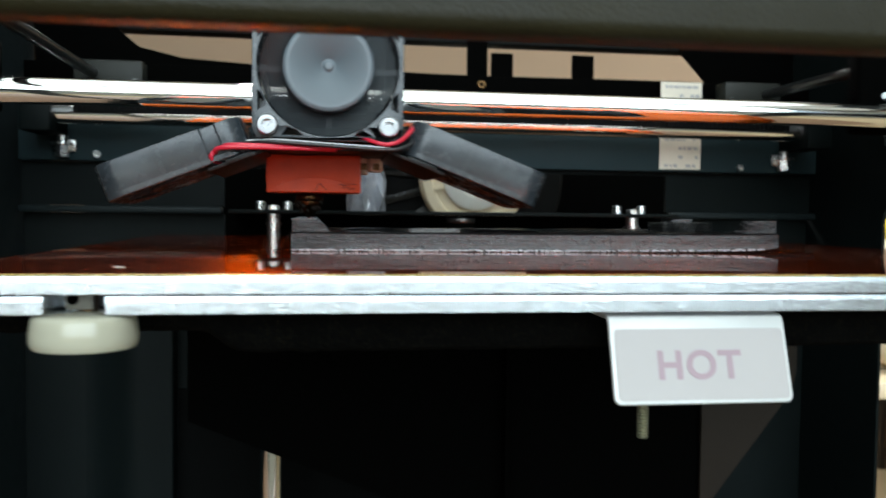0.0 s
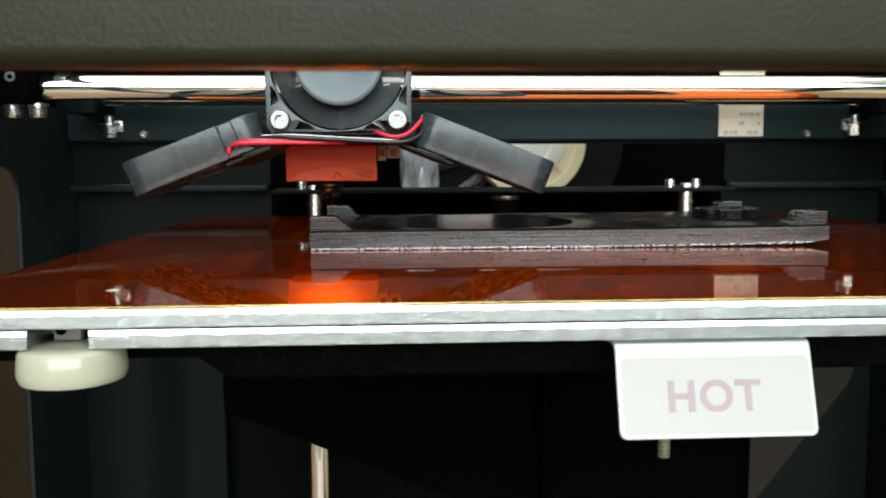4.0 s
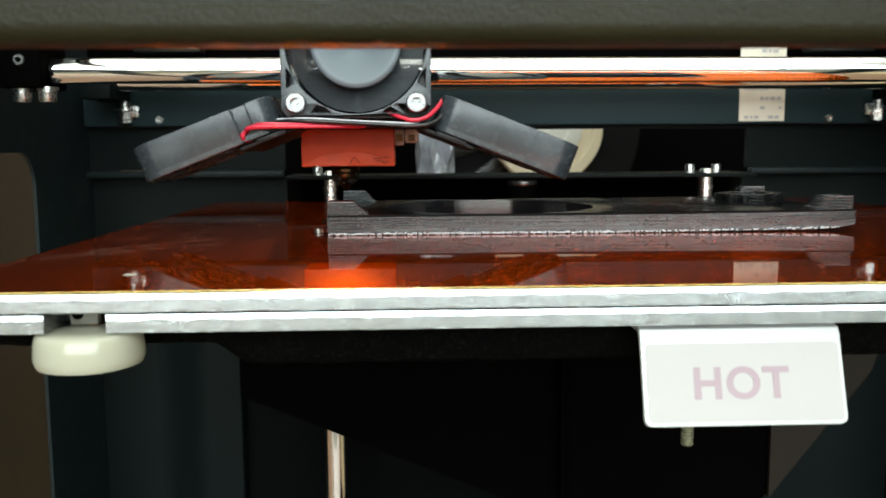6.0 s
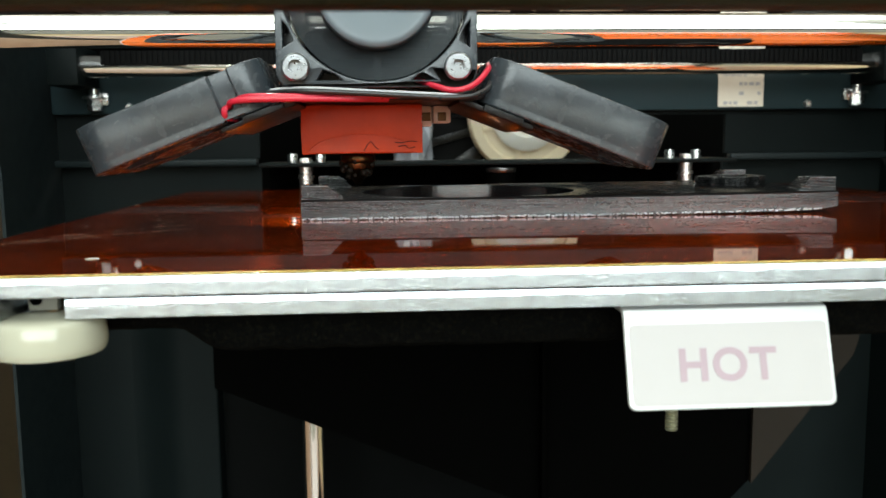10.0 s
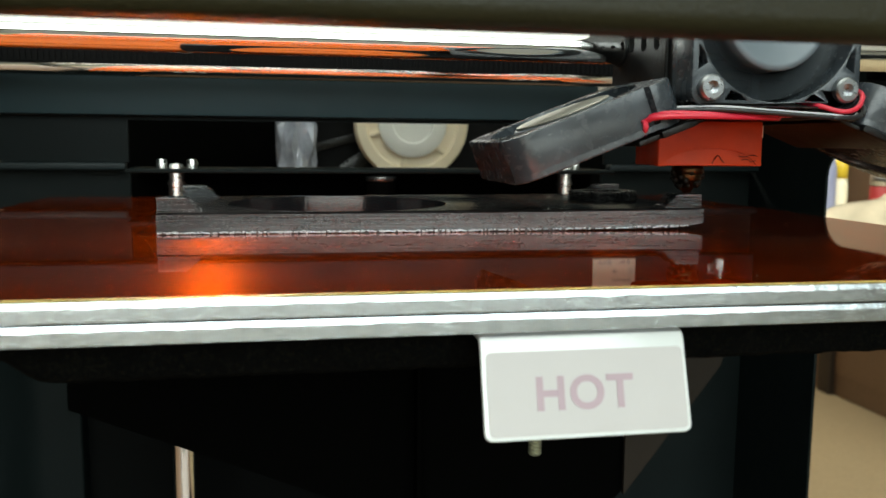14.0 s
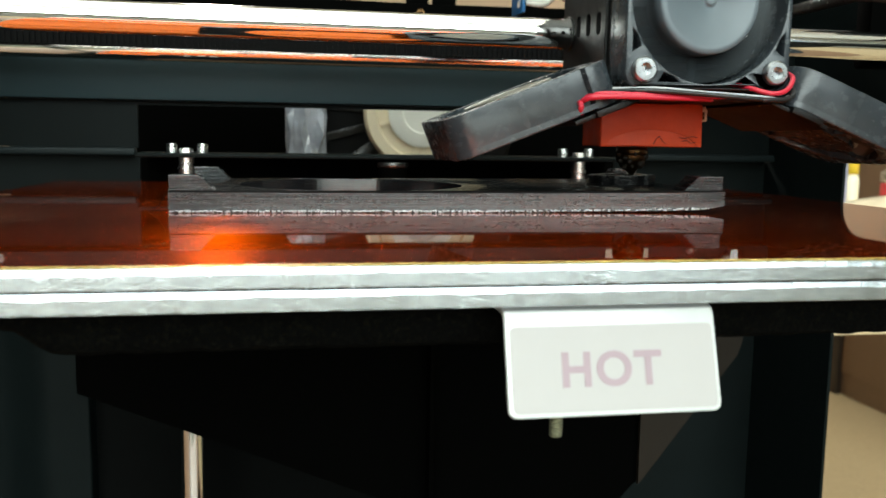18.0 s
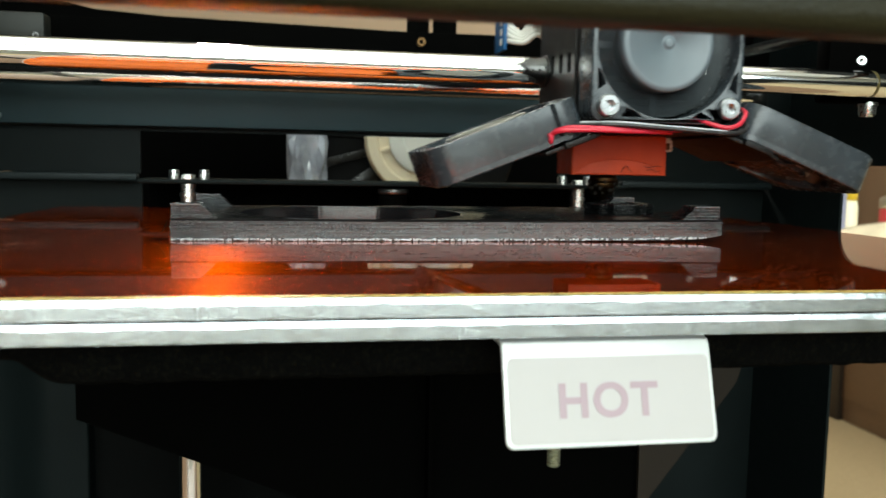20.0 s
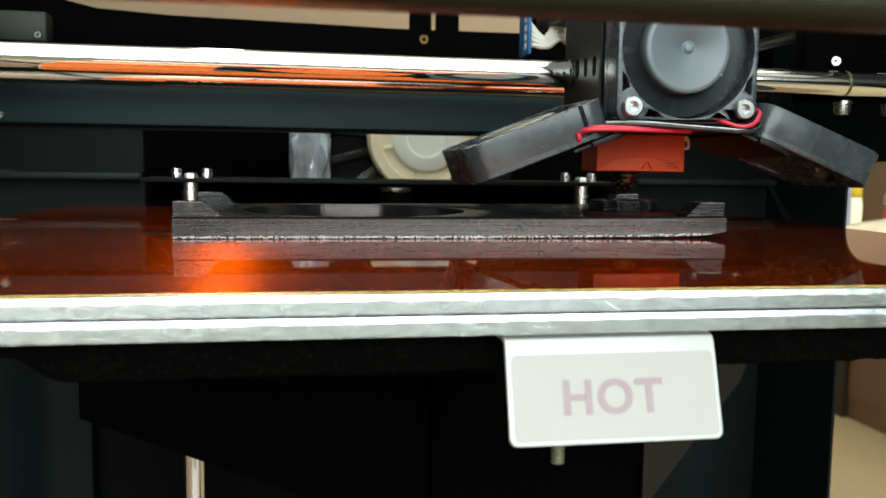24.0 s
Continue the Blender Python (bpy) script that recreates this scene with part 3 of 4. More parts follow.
def bed():
    bd = thing("heated_bed", None, "heated bed of two aluminium plates under glossy amber film", "print bed")
    x0, x1, y1 = -0.0545, 0.1805, 0.212
    part("amber_film", box(x0 + 0.0003, x1 - 0.0003, 0.0009, y1, -0.0001, 0.0), KAPTON, bd, "glossy scratched amber film")
    part("top_plate", plate_bar(x0, x1, 0.0, y1, -0.0030, -0.00012, 1), ALUMINIUM, bd)
    part("film_edge", film_edge(x0 + 0.0004, x1 - 0.0004), AMBER_EDGE, bd, "bright amber edge of the film")
    # the lower plate has a slot at the levelling screw
    part("lower_plate", join(plate_bar(x0, -0.0335, 0, 0.0119, -0.006, -0.0031, 2), plate_bar(-0.0247, x1, 0, 0.0119, -0.006, -0.0031, 3), box(x0, x1, 0.01195, y1, -0.006, -0.0031)), ALUMINIUM, bd)
    part("insulation", foam_slab(x1 - 0.004), FOAM, bd, "coarse black foam insulation")
    kn = part("levelling_knob", lathe([(0.0069, -0.0115), (0.0075, -0.0113), (0.0078, -0.0107), (0.0079, -0.0101), (0.0079, -0.0093), (0.0078, -0.0082), (0.0076, -0.0070), (0.0074, -0.0066), (0.0070, -0.0063), (0.004, -0.0061)], 48, Matrix.Translation((-0.0288, 0.0046, 0))), NYLON, bd, "ivory nylon levelling knob")
    part("levelling_screw", rod((-0.0292, 0.0086, -0.0061), (-0.0292, 0.0086, -0.0029), 0.0016, 16), BRASS, bd)
    nt = part("levelling_nut", box(-0.0322, -0.0280, 0.0064, 0.0108, -0.0059, -0.0032, 0.0003), FAN_LABEL, bd, "dull olive brass nut")
    part("nut_bore", rod((-0.0310, 0.00625, -0.0042), (-0.0310, 0.0066, -0.0042), 0.0009, 20), MATT_BLACK, nt)
    br = part("label_bracket", label_shape(), BRACKET, bd, "folded pale metal tab")
    tilt = math.degrees(math.atan2(0.0038, 0.0121))
    face = Matrix.Translation((0.0684, -0.0008, -0.01395)) @ Matrix.Rotation(radians(90 - tilt), 4, "X")
    part("sticker", sheet([rounded(-0.0146, -0.0063, 0.0146, 0.0053, 0.0008)], 0.00016, face @ Matrix.Translation((0, 0, 0.00012)), 0), STICKER, br, "white sticker with HOT in faded mauve")
    tx = bpy.data.curves.new("scratch", "FONT")
    tx.body, tx.size, tx.align_x, tx.align_y, tx.extrude, tx.offset = "HOT", 0.0064, "CENTER", "CENTER", 0.00004, 0.00018
    tx.space_character = 1.12
    ob = bpy.data.objects.new("scratch", tx)
    me = bpy.data.meshes.new_from_object(ob)
    bpy.data.objects.remove(ob)
    me.transform(face @ Matrix.Translation((-0.0006, -0.0009, 0.00024)))
    part("lettering", me, MAUVE, br, "faded mauve letters HOT")
    sc = part("long_screw", thread((0.0691, 0.0258, -0.0336), (0.0691, 0.0258, -0.0137), 0.0012, 0.0006), OLIVE, bd, "threaded steel screw end")
    for x, y in ((0.1335, 0.0165), (-0.0266, 0.0176)):
        part("flush_screw", lathe([(0.0011, -0.0001), (0.0011, 0.00006), (0.0009, 0.00012)], 16, Matrix.Translation((x, y, 0))), FAN_LABEL, bd)


def film_edge(x0, x1):
    """The film's front edge, bent a little over the plate's broken edge, with an uneven rim."""
    bm = bmesh.new()
    rows, n = [], 220
    for k in range(n + 1):
        x = x0 + (x1 - x0) * k / n
        y = 0.00072 + 0.00013 * noise.noise((x * 420, 2, 0)) + 0.0001 * noise.noise((x * 1500, 5, 0))
        drop = (0.0009 - y) * 0.294
        rows.append([bm.verts.new(v) for v in ((x, 0.00088, 0.00002), (x, y, 0.00004 - drop), (x, y, -drop - 0.00004), (x, 0.00088, -0.00005))])
    for p, r in zip(rows, rows[1:]):
        for k in range(4):
            bm.faces.new((p[k], p[(k + 1) % 4], r[(k + 1) % 4], r[k]))
    bm.faces.new(rows[0][::-1])
    bm.faces.new(rows[-1])
    bmesh.ops.recalc_face_normals(bm, faces=bm.faces)
    return bm


def foam_slab(x1):
    """A slab whose under side rises towards one end, with a ragged front."""
    bm = bmesh.new()
    n, rows = 150, []
    for k in range(n + 1):
        x = -0.0525 + (x1 + 0.0525) * k / n
        u = min(1, max(0, (x + 0.0128) / 0.0075))
        low = -0.0099 - 0.0036 * u * u * (3 - 2 * u) + 0.00025 * noise.noise((x * 300, 0, 0)) + 0.0002 * noise.noise((x * 1100, 4, 0))
        y = 0.010 + 0.0005 * noise.noise((x * 500, 9, 0))
        rows.append([bm.verts.new(v) for v in ((x, 0.2, -0.0061), (x, y, -0.0061), (x, y - 0.0003, low * 0.5 - 0.003), (x, y, low + 0.0008), (x, y + 0.0009, low), (x, 0.2, low))])
    for p, r in zip(rows, rows[1:]):
        for k in range(6):
            bm.faces.new((p[k], p[(k + 1) % 6], r[(k + 1) % 6], r[k]))
    bm.faces.new(rows[0][::-1])
    bm.faces.new(rows[-1])
    bmesh.ops.recalc_face_normals(bm, faces=bm.faces)
    return smooth(bm, 50)


def bed_wear():
    """Long fine scratches and scattered dust on the amber film."""
    rng = random.Random(21)
    dust = thing("dust", None, "fine pale dust and scratches on the amber film", "dust", kind="stuff")
    bm = bmesh.new()

    def speck(x, y, w, d, turn):
        bmesh.ops.create_cube(bm, size=1, matrix=Matrix.LocRotScale((x, y, 0.000005), Euler((0, 0, turn)), (w, d, 0.00001)))
    def scratch(x0, y0, x1, y1, breaks):
        """A long hair-thin scratch, broken into dashes."""
        n = 14
        for k in range(n):
            if rng.random() > breaks:
                u = (k + 0.5) / n
                speck(x0 + (x1 - x0) * u, y0 + (y1 - y0) * u, math.hypot(x1 - x0, y1 - y0) / n * rng.uniform(0.4, 1), rng.uniform(0.00002, 0.00004), math.atan2(y1 - y0, x1 - x0))
    scratch(-0.053, 0.038, -0.0356, 0.0505, 0.1)
    scratch(-0.0495, 0.0444, -0.0205, 0.0646, 0.08)
    scratch(-0.046, 0.052, -0.028, 0.071, 0.4)
    for k in range(14):
        x, y = rng.uniform(-0.05, -0.012), rng.uniform(0.055, 0.15)
        a, w = rng.gauss(0.5, 0.12), rng.uniform(0.002, 0.009)
        scratch(x, y, min(x + w * math.cos(a), -0.002), y + w * math.sin(a), 0.55)
    for k in range(22):
        x, y = rng.uniform(0.131, 0.17), rng.uniform(0.03, 0.12)
        scratch(x, y, x + rng.uniform(0.001, 0.005), y + rng.uniform(-0.001, 0.001), 0.6)
    for cx, cy, sx, sy, n in ((-0.030, 0.072, 0.014, 0.006, 60), (-0.03, 0.11, 0.014, 0.02, 90), (0.143, 0.052, 0.014, 0.009, 90), (0.15, 0.024, 0.014, 0.008, 160), (0.145, 0.095, 0.015, 0.02, 120), (0.06, 0.045, 0.06, 0.018, 90), (0.06, 0.012, 0.07, 0.006, 50), (-0.03, 0.03, 0.02, 0.02, 30), (-0.004, 0.078, 0.004, 0.003, 14)):
        for k in range(n):
            x, y = rng.gauss(cx, sx), rng.gauss(cy, sy)
            if -0.052 < x < 0.178 and 0.003 < y < 0.2 and not (-0.001 < x < 0.128 and 0.076 < y < 0.139):
                speck(x, y, rng.uniform(0.00004, 0.00016), rng.uniform(0.00008, 0.0003), rng.uniform(-0.5, 0.5))
    part("specks", bm, PALE_DUST, dust)


def plate_bar(x0, x1, y0, y1, z0, z1, seed):
    """A sawn plate: level top, an uneven broken upper front edge, plain face below."""
    bm = bmesh.new()
    n = max(4, int((x1 - x0) / 0.0009))
    rows = []
    for k in range(n + 1):
        x = x0 + (x1 - x0) * k / n
        e = 0.00095 + 0.00022 * noise.noise((x * 260, seed, 0)) + 0.00012 * noise.noise((x * 900, seed, 3))
        q = 0.00008 * noise.noise((x * 500, seed, 7))
        rows.append([bm.verts.new(v) for v in ((x, y1, z1), (x, y0 + 0.0009, z1), (x, y0 + 0.00022 + q, z1 - 0.00020), (x, y0, z1 - e), (x, y0 + q * 0.5, z0 + 0.0001), (x, y0 + 0.0001, z0), (x, y1, z0))])
    for p, r in zip(rows, rows[1:]):
        for k in range(7):
            bm.faces.new((p[k], p[(k + 1) % 7], r[(k + 1) % 7], r[k]))
    bm.faces.new(rows[0][::-1])
    bm.faces.new(rows[-1])
    bmesh.ops.recalc_face_normals(bm, faces=bm.faces)
    return smooth(bm, 8)


def label_shape():
    """The tab: a folded strip that comes forward under the plate and then slopes down and out."""
    prof = [(0.028, -0.0066), (0.0028, -0.0066), (0.0017, -0.0069), (0.0011, -0.0079), (-0.0029, -0.0205)]
    back = [(0.028, -0.0074), (0.0031, -0.0074), (0.0024, -0.0076), (0.0020, -0.0082), (-0.0020, -0.0208)]
    bm = bmesh.new()
    ring = prof + back[::-1]
    a = [bm.verts.new((0.0532, y, z)) for y, z in ring]
    b = [bm.verts.new((0.0836, y, z)) for y, z in ring]
    n = len(ring)
    for k in range(n):
        bm.faces.new((a[k], a[(k + 1) % n], b[(k + 1) % n], b[k]))
    bm.faces.new(a[::-1])
    bm.faces.new(b)
    bmesh.ops.recalc_face_normals(bm, faces=bm.faces)
    low = [e for e in bm.edges if all(v.co.z < -0.0195 for v in e.verts) and abs(e.verts[0].co.x - e.verts[1].co.x) < 1e-6]
    bmesh.ops.bevel(bm, geom=low, offset=0.0011, segments=3, profile=0.5, affect="EDGES")
    sharp = [e for e in bm.edges if len(e.link_faces) == 2 and e.calc_face_angle(0) > 1.2]
    bmesh.ops.bevel(bm, geom=sharp, offset=0.00018, segments=2, profile=0.5, affect="EDGES")
    return smooth(bm, 25)


def thread(a, b, r, pitch):
    a, b = Vector(a), Vector(b)
    n = int((b - a).length / pitch * 2)
    return lathe([((r if k % 2 else r * 0.78), a.z + (b.z - a.z) * k / n) for k in range(n + 1)], 16, Matrix.Translation((a.x, a.y, 0)))


def printed_part():
    """The flat print: a warped plate with a large round hole, four raised corners and a round boss."""
    pp = thing("printed_plate", None, "flat black printed plastic plate, warped up at one end", "print")
    T, N = 0.0047, 13
    h = T / N
    rng = random.Random(5)

    def stack(name, outlines, z0, count, mat=PRINT, loose=1.0):
        """Layer upon layer, each with a rounded edge and a little out of line with the next."""
        first = None
        for k in range(count):
            dx, dy = loose * rng.uniform(-0.00006, 0.00006), loose * rng.uniform(-0.00009, 0.00009)
            bm = sheet([o(k / max(1, count - 1)) for o in outlines], h * (1.0 if k == count - 1 else 0.6), Matrix.Translation((dx, dy, z0 + (k + 0.5) * h)), h * 0.3)
            ob = part("layer" if first else name, warp(bm), PRINT_TOP if name == "base_plate" and k == count - 1 else mat, first or pp)
            first = first or ob

    def warp(bm):
        for v in bm.verts:
            u = max(0, (v.co.x - 0.06) / 0.066)
            v.co.z += 0.0005 * u**2 + 0.0010 * max(0, (v.co.x - 0.116) / 0.010) ** 2 * max(0, 1 - v.co.z / 0.0025)
            v.co.y += 0.00005 * noise.noise(v.co * 900)
        return bm
    edge = [(0.1262 * k / 42, 0.078) for k in range(42)] + [(0.1262, 0.078), (0.1262, 0.137), (0, 0.137)]
    stack("base_plate", [lambda u: edge, lambda u: circle(0.0408, 0.1075, 0.0278, 64)], 0, N)

    for x, s in ((0.0002, 1), (0.1256, -1)):
        for y in (0.0782, 0.1297):
            def foot(u, x=x, s=s, y=y):
                w = x + s * (0.0093 - 0.0031 * u)
                pts = [(x, y), (w, y), (w, y + 0.007), (x, y + 0.007)]
                return pts if s > 0 else pts[::-1]
            stack("raised_corner", [foot], T, 9)
    n = 48
    ring = [((0.0086 + 0.0006 * (k % 4 < 2)) * math.cos(2 * math.pi * k / n) + 0.1130, (0.0086 + 0.0006 * (k % 4 < 2)) * math.sin(2 * math.pi * k / n) + 0.1105) for k in range(n)]
    stack("boss", [lambda u: ring, lambda u: circle(0.1130, 0.1105, 0.0052, 32)], T, 7, BOSS, 0.2)
    # the wall of the round hole, ribbed by the layers
    prof = [(0.0280, 0.0002)]
    for k in range(N):
        prof += [(0.02751, (k + 0.08) * h), (0.027503, (k + 0.3) * h), (0.0275, (k + 0.5) * h), (0.027503, (k + 0.7) * h), (0.02751, (k + 0.92) * h)]
    prof += [(0.0280, T - 0.0001), (0.0280, 0.0002)]
    ring_wall = bmesh.new()
    loops = [[ring_wall.verts.new((0.0408 + r * (1 + 0.0012 * noise.noise((math.cos(q * math.pi / 64) * 9, math.sin(q * math.pi / 64) * 9, 0))) * math.cos(q * math.pi / 64), 0.1075 + r * math.sin(q * math.pi / 64), z)) for q in range(128)] for r, z in prof[:-1]]
    for p, q in zip(loops, loops[1:] + loops[:1]):
        for k in range(128):
            ring_wall.faces.new((p[k], p[(k + 1) % 128], q[(k + 1) % 128], q[k]))
    bmesh.ops.recalc_face_normals(ring_wall, faces=ring_wall.faces)
    part("hole_wall", smooth(ring_wall, 70), GLOSSY_PRINT, pp, "glossy ribbed wall of the round hole")
    for pts in (((-0.0035, 0.0788, 0.0003), (-0.0022, 0.0785, 0.0012), (-0.0010, 0.0783, 0.0030), (-0.0006, 0.0784, 0.0042)), ((-0.0042, 0.0800, 0.0002), (-0.0020, 0.0790, 0.0004), (0.0004, 0.0778, 0.0006), (0.0020, 0.0776, 0.0003))):
        part("stray_strand", tube(pts, 0.0001, 6), PRINT_TOP, pp, "stray strand of plastic")
    # the uneven first layers along the foot of the front
    bm = bmesh.new()
    x = 0.0004
    while x < 0.122:
        z = 0.0007 * max(0, (x - 0.06) / 0.066) ** 2
        for k in range(2):
            if rng.random() < (0.85 if x < 0.075 else 0.5):
                w, d, h = rng.uniform(0.00015, 0.0006), rng.uniform(0.0002, 0.0004), rng.uniform(0.0001, 0.0003)
                turn = Euler((rng.uniform(-0.7, 0.7), rng.uniform(-0.4, 0.4), rng.uniform(-0.9, 0.9)))
                bmesh.ops.create_cube(bm, size=1, matrix=Matrix.LocRotScale((x + rng.uniform(-0.0002, 0.0002), 0.0780 - rng.uniform(0, 0.0004), z + rng.uniform(0.0002, 0.0006)), turn, (w, d, h)))
        x += rng.uniform(0.0002, 0.0006)
    tagged(part("rough_foot", bm, GLINT_LAYER, pp, "ragged first layer, its glints in a pale colour"), kind="stuff")


# ---- rods and belts of the gantry ----
ROD_Z, ROD_BACK = 0.0445, 0.040


def gantry():
    rr = part("rear_rod", rod((-0.0985, 0.236, 0.0485), (0.2245, 0.236, 0.0485), 0.0045, 32), CHROME)
    tagged(rr, "polished steel rod along the rear beam", "rod")
    for x in (-0.0985, 0.2245):
        s = -1 if x < 0 else 1
        bk = thing("bearing_block", None, "grey and black bearing block holding a rod end", "printer part", "bearing blocks")
        part("block", box(min(x, x + s * 0.012), max(x, x + s * 0.012), 0.228, 0.2535, 0.0405, 0.056, 0.001), BLACK, bk)
        part("cover", box(MID + s * 0.129, MID + s * 0.1565, 0.243, 0.2535, 0.0605, 0.0715, 0.0008), GREY_PLASTIC, bk, "light grey plastic cover")
        part("cover_screw", bolt((MID + s * 0.132, 0.2425, 0.0628), (0, -1, 0), 0.0014, 0.001), SIDE_STEEL, bk)
        hb = thing("hanging_bolt", None, "short zinc-plated bolt under the beam", "bolt", "hanging bolts")
        bx = MID + s * 0.163
        part("shank", join(rod((bx, 0.2505, 0.0315), (bx, 0.2505, 0.0405), 0.0022, 16), rod((bx, 0.2505, 0.0318), (bx, 0.2505, 0.0365), 0.0031, 6)), STEEL, hb)
        part("washer", rod((bx, 0.2505, 0.0367), (bx, 0.2505, 0.0375), 0.0046, 20), STEEL, hb)
        part("wing", box(bx - s * 0.002 - 0.003, bx - s * 0.002 + 0.003, 0.2515, 0.2538, 0.034, 0.039, 0.0005), STEEL, hb)
        st = thing("side_rod", None, "black rod along the side of the gantry", "rod", "side rods")
        part("side_rod_bar", rod((MID + s * 0.149, -0.01, 0.066), (MID + s * 0.149, 0.253, 0.066), 0.0022, 20), SIDE_STEEL, st)
    tb = thing("rear_belt", None, "thin black toothed belt beside the rear rod", "belt")
    bm = box(-0.09, 0.216, 0.2292, 0.2302, 0.0484, 0.0538)
    bm2 = bmesh.new()
    for k in range(150):
        bmesh.ops.create_cube(bm2, size=1, matrix=Matrix.LocRotScale((-0.089 + k * 0.00203, 0.2288, 0.0511), None, (0.0011, 0.0008, 0.0052)))
    part("strap", bm, RUBBER, tb)
    tagged(part("teeth", bm2, RUBBER, tb), kind="stuff")
    lb = thing("rear_label", None, "small pale paper label with rows of grey print", "label")
    part("paper", box(0.1652, 0.1855, YB - 0.00235, YB - 0.0021, 0.0314, 0.0722), PAPER, lb)
    rng = random.Random(3)
    for row in range(10):
        z = 0.0700 - row * 0.0041
        x = 0.1745 if row % 3 else 0.1675
        while x < 0.183:
            w = rng.uniform(0.0008, 0.0026)
            if rng.random() < 0.85:
                part("print_bar", box(x, x + w, YB - 0.00255, YB - 0.0024, z - 0.0007, z + 0.0007), INK, lb)
            x += w + 0.0007


def cross_rod():
    """The rod that carries the head from side to side; it goes with the head to the front and back."""
    cr = thing("cross_rod", None, "thick polished steel cross rod with black end blocks", "rod")
    part("bar", rod((-0.089, 0, ROD_Z), (0.236, 0, ROD_Z), 0.0040, 40), CHROME, cr)
    for s in (-1, 1):
        x = MID + s * 0.1525
        if s < 0:
            bk = part("end_block", box(x - 0.014, x, -0.009, 0.012, 0.039, 0.0605, 0.0012), MATT_BLACK, cr)
            spots, front = ((x - 0.003, 0.0535), (x - 0.0115, 0.0557)), -0.0098
            part("block_screw", bolt((x - 0.006, -0.0095, 0.047), (0, -1, 0), 0.0017, 0.001), SIDE_STEEL, bk)
            hung = (x - 0.001, x - 0.0085)
        else:
            bk = part("end_block", box(0.192, 0.2385, 0.0046, 0.012, 0.039, 0.088, 0.0012), MATT_BLACK, cr, "tall black end plate")
            spots, front = ((0.2027, 0.0522), (0.2228, 0.056)), 0.0036
            hung = (0.2085, 0.2265)
        for q, z in spots:
            part("face_screw", bolt((q, front, z), (-s * 0.5, -1, 0.2), 0.0016, 0.0014), STEEL, bk)
        n = 40
        part("pulley", sheet([[((0.0062 + 0.0005 * (k % 2)) * math.cos(2 * math.pi * k / n), (0.0062 + 0.0005 * (k % 2)) * math.sin(2 * math.pi * k / n)) for k in range(n)]], 0.008, Matrix.Translation((x + s * 0.0215, 0.006 + 0.006 * s, 0.050)) @ Matrix.Rotation(radians(90), 4, "X")), GREY_PLASTIC, cr, "toothed grey belt pulley")
        for q in hung:
            part("clamp_bolt", join(bolt((q, 0.0075 if s > 0 else -0.002, 0.035), (0, 0, -1), 0.0027, 0.004), rod((q, 0.0075 if s > 0 else -0.002, 0.0385), (q, 0.0075 if s > 0 else -0.002, 0.0395), 0.0032, 20)), STEEL, bk)
    part("grease", lathe([(0.00402, -0.0005), (0.0041, -0.0002), (0.0041, 0.0002), (0.00402, 0.0006)], 24, Matrix.Translation((0.2035, 0, ROD_Z)) @ Matrix.Rotation(radians(90), 4, "Y")), GREASE, cr, "ring of yellow grease")
    return cr


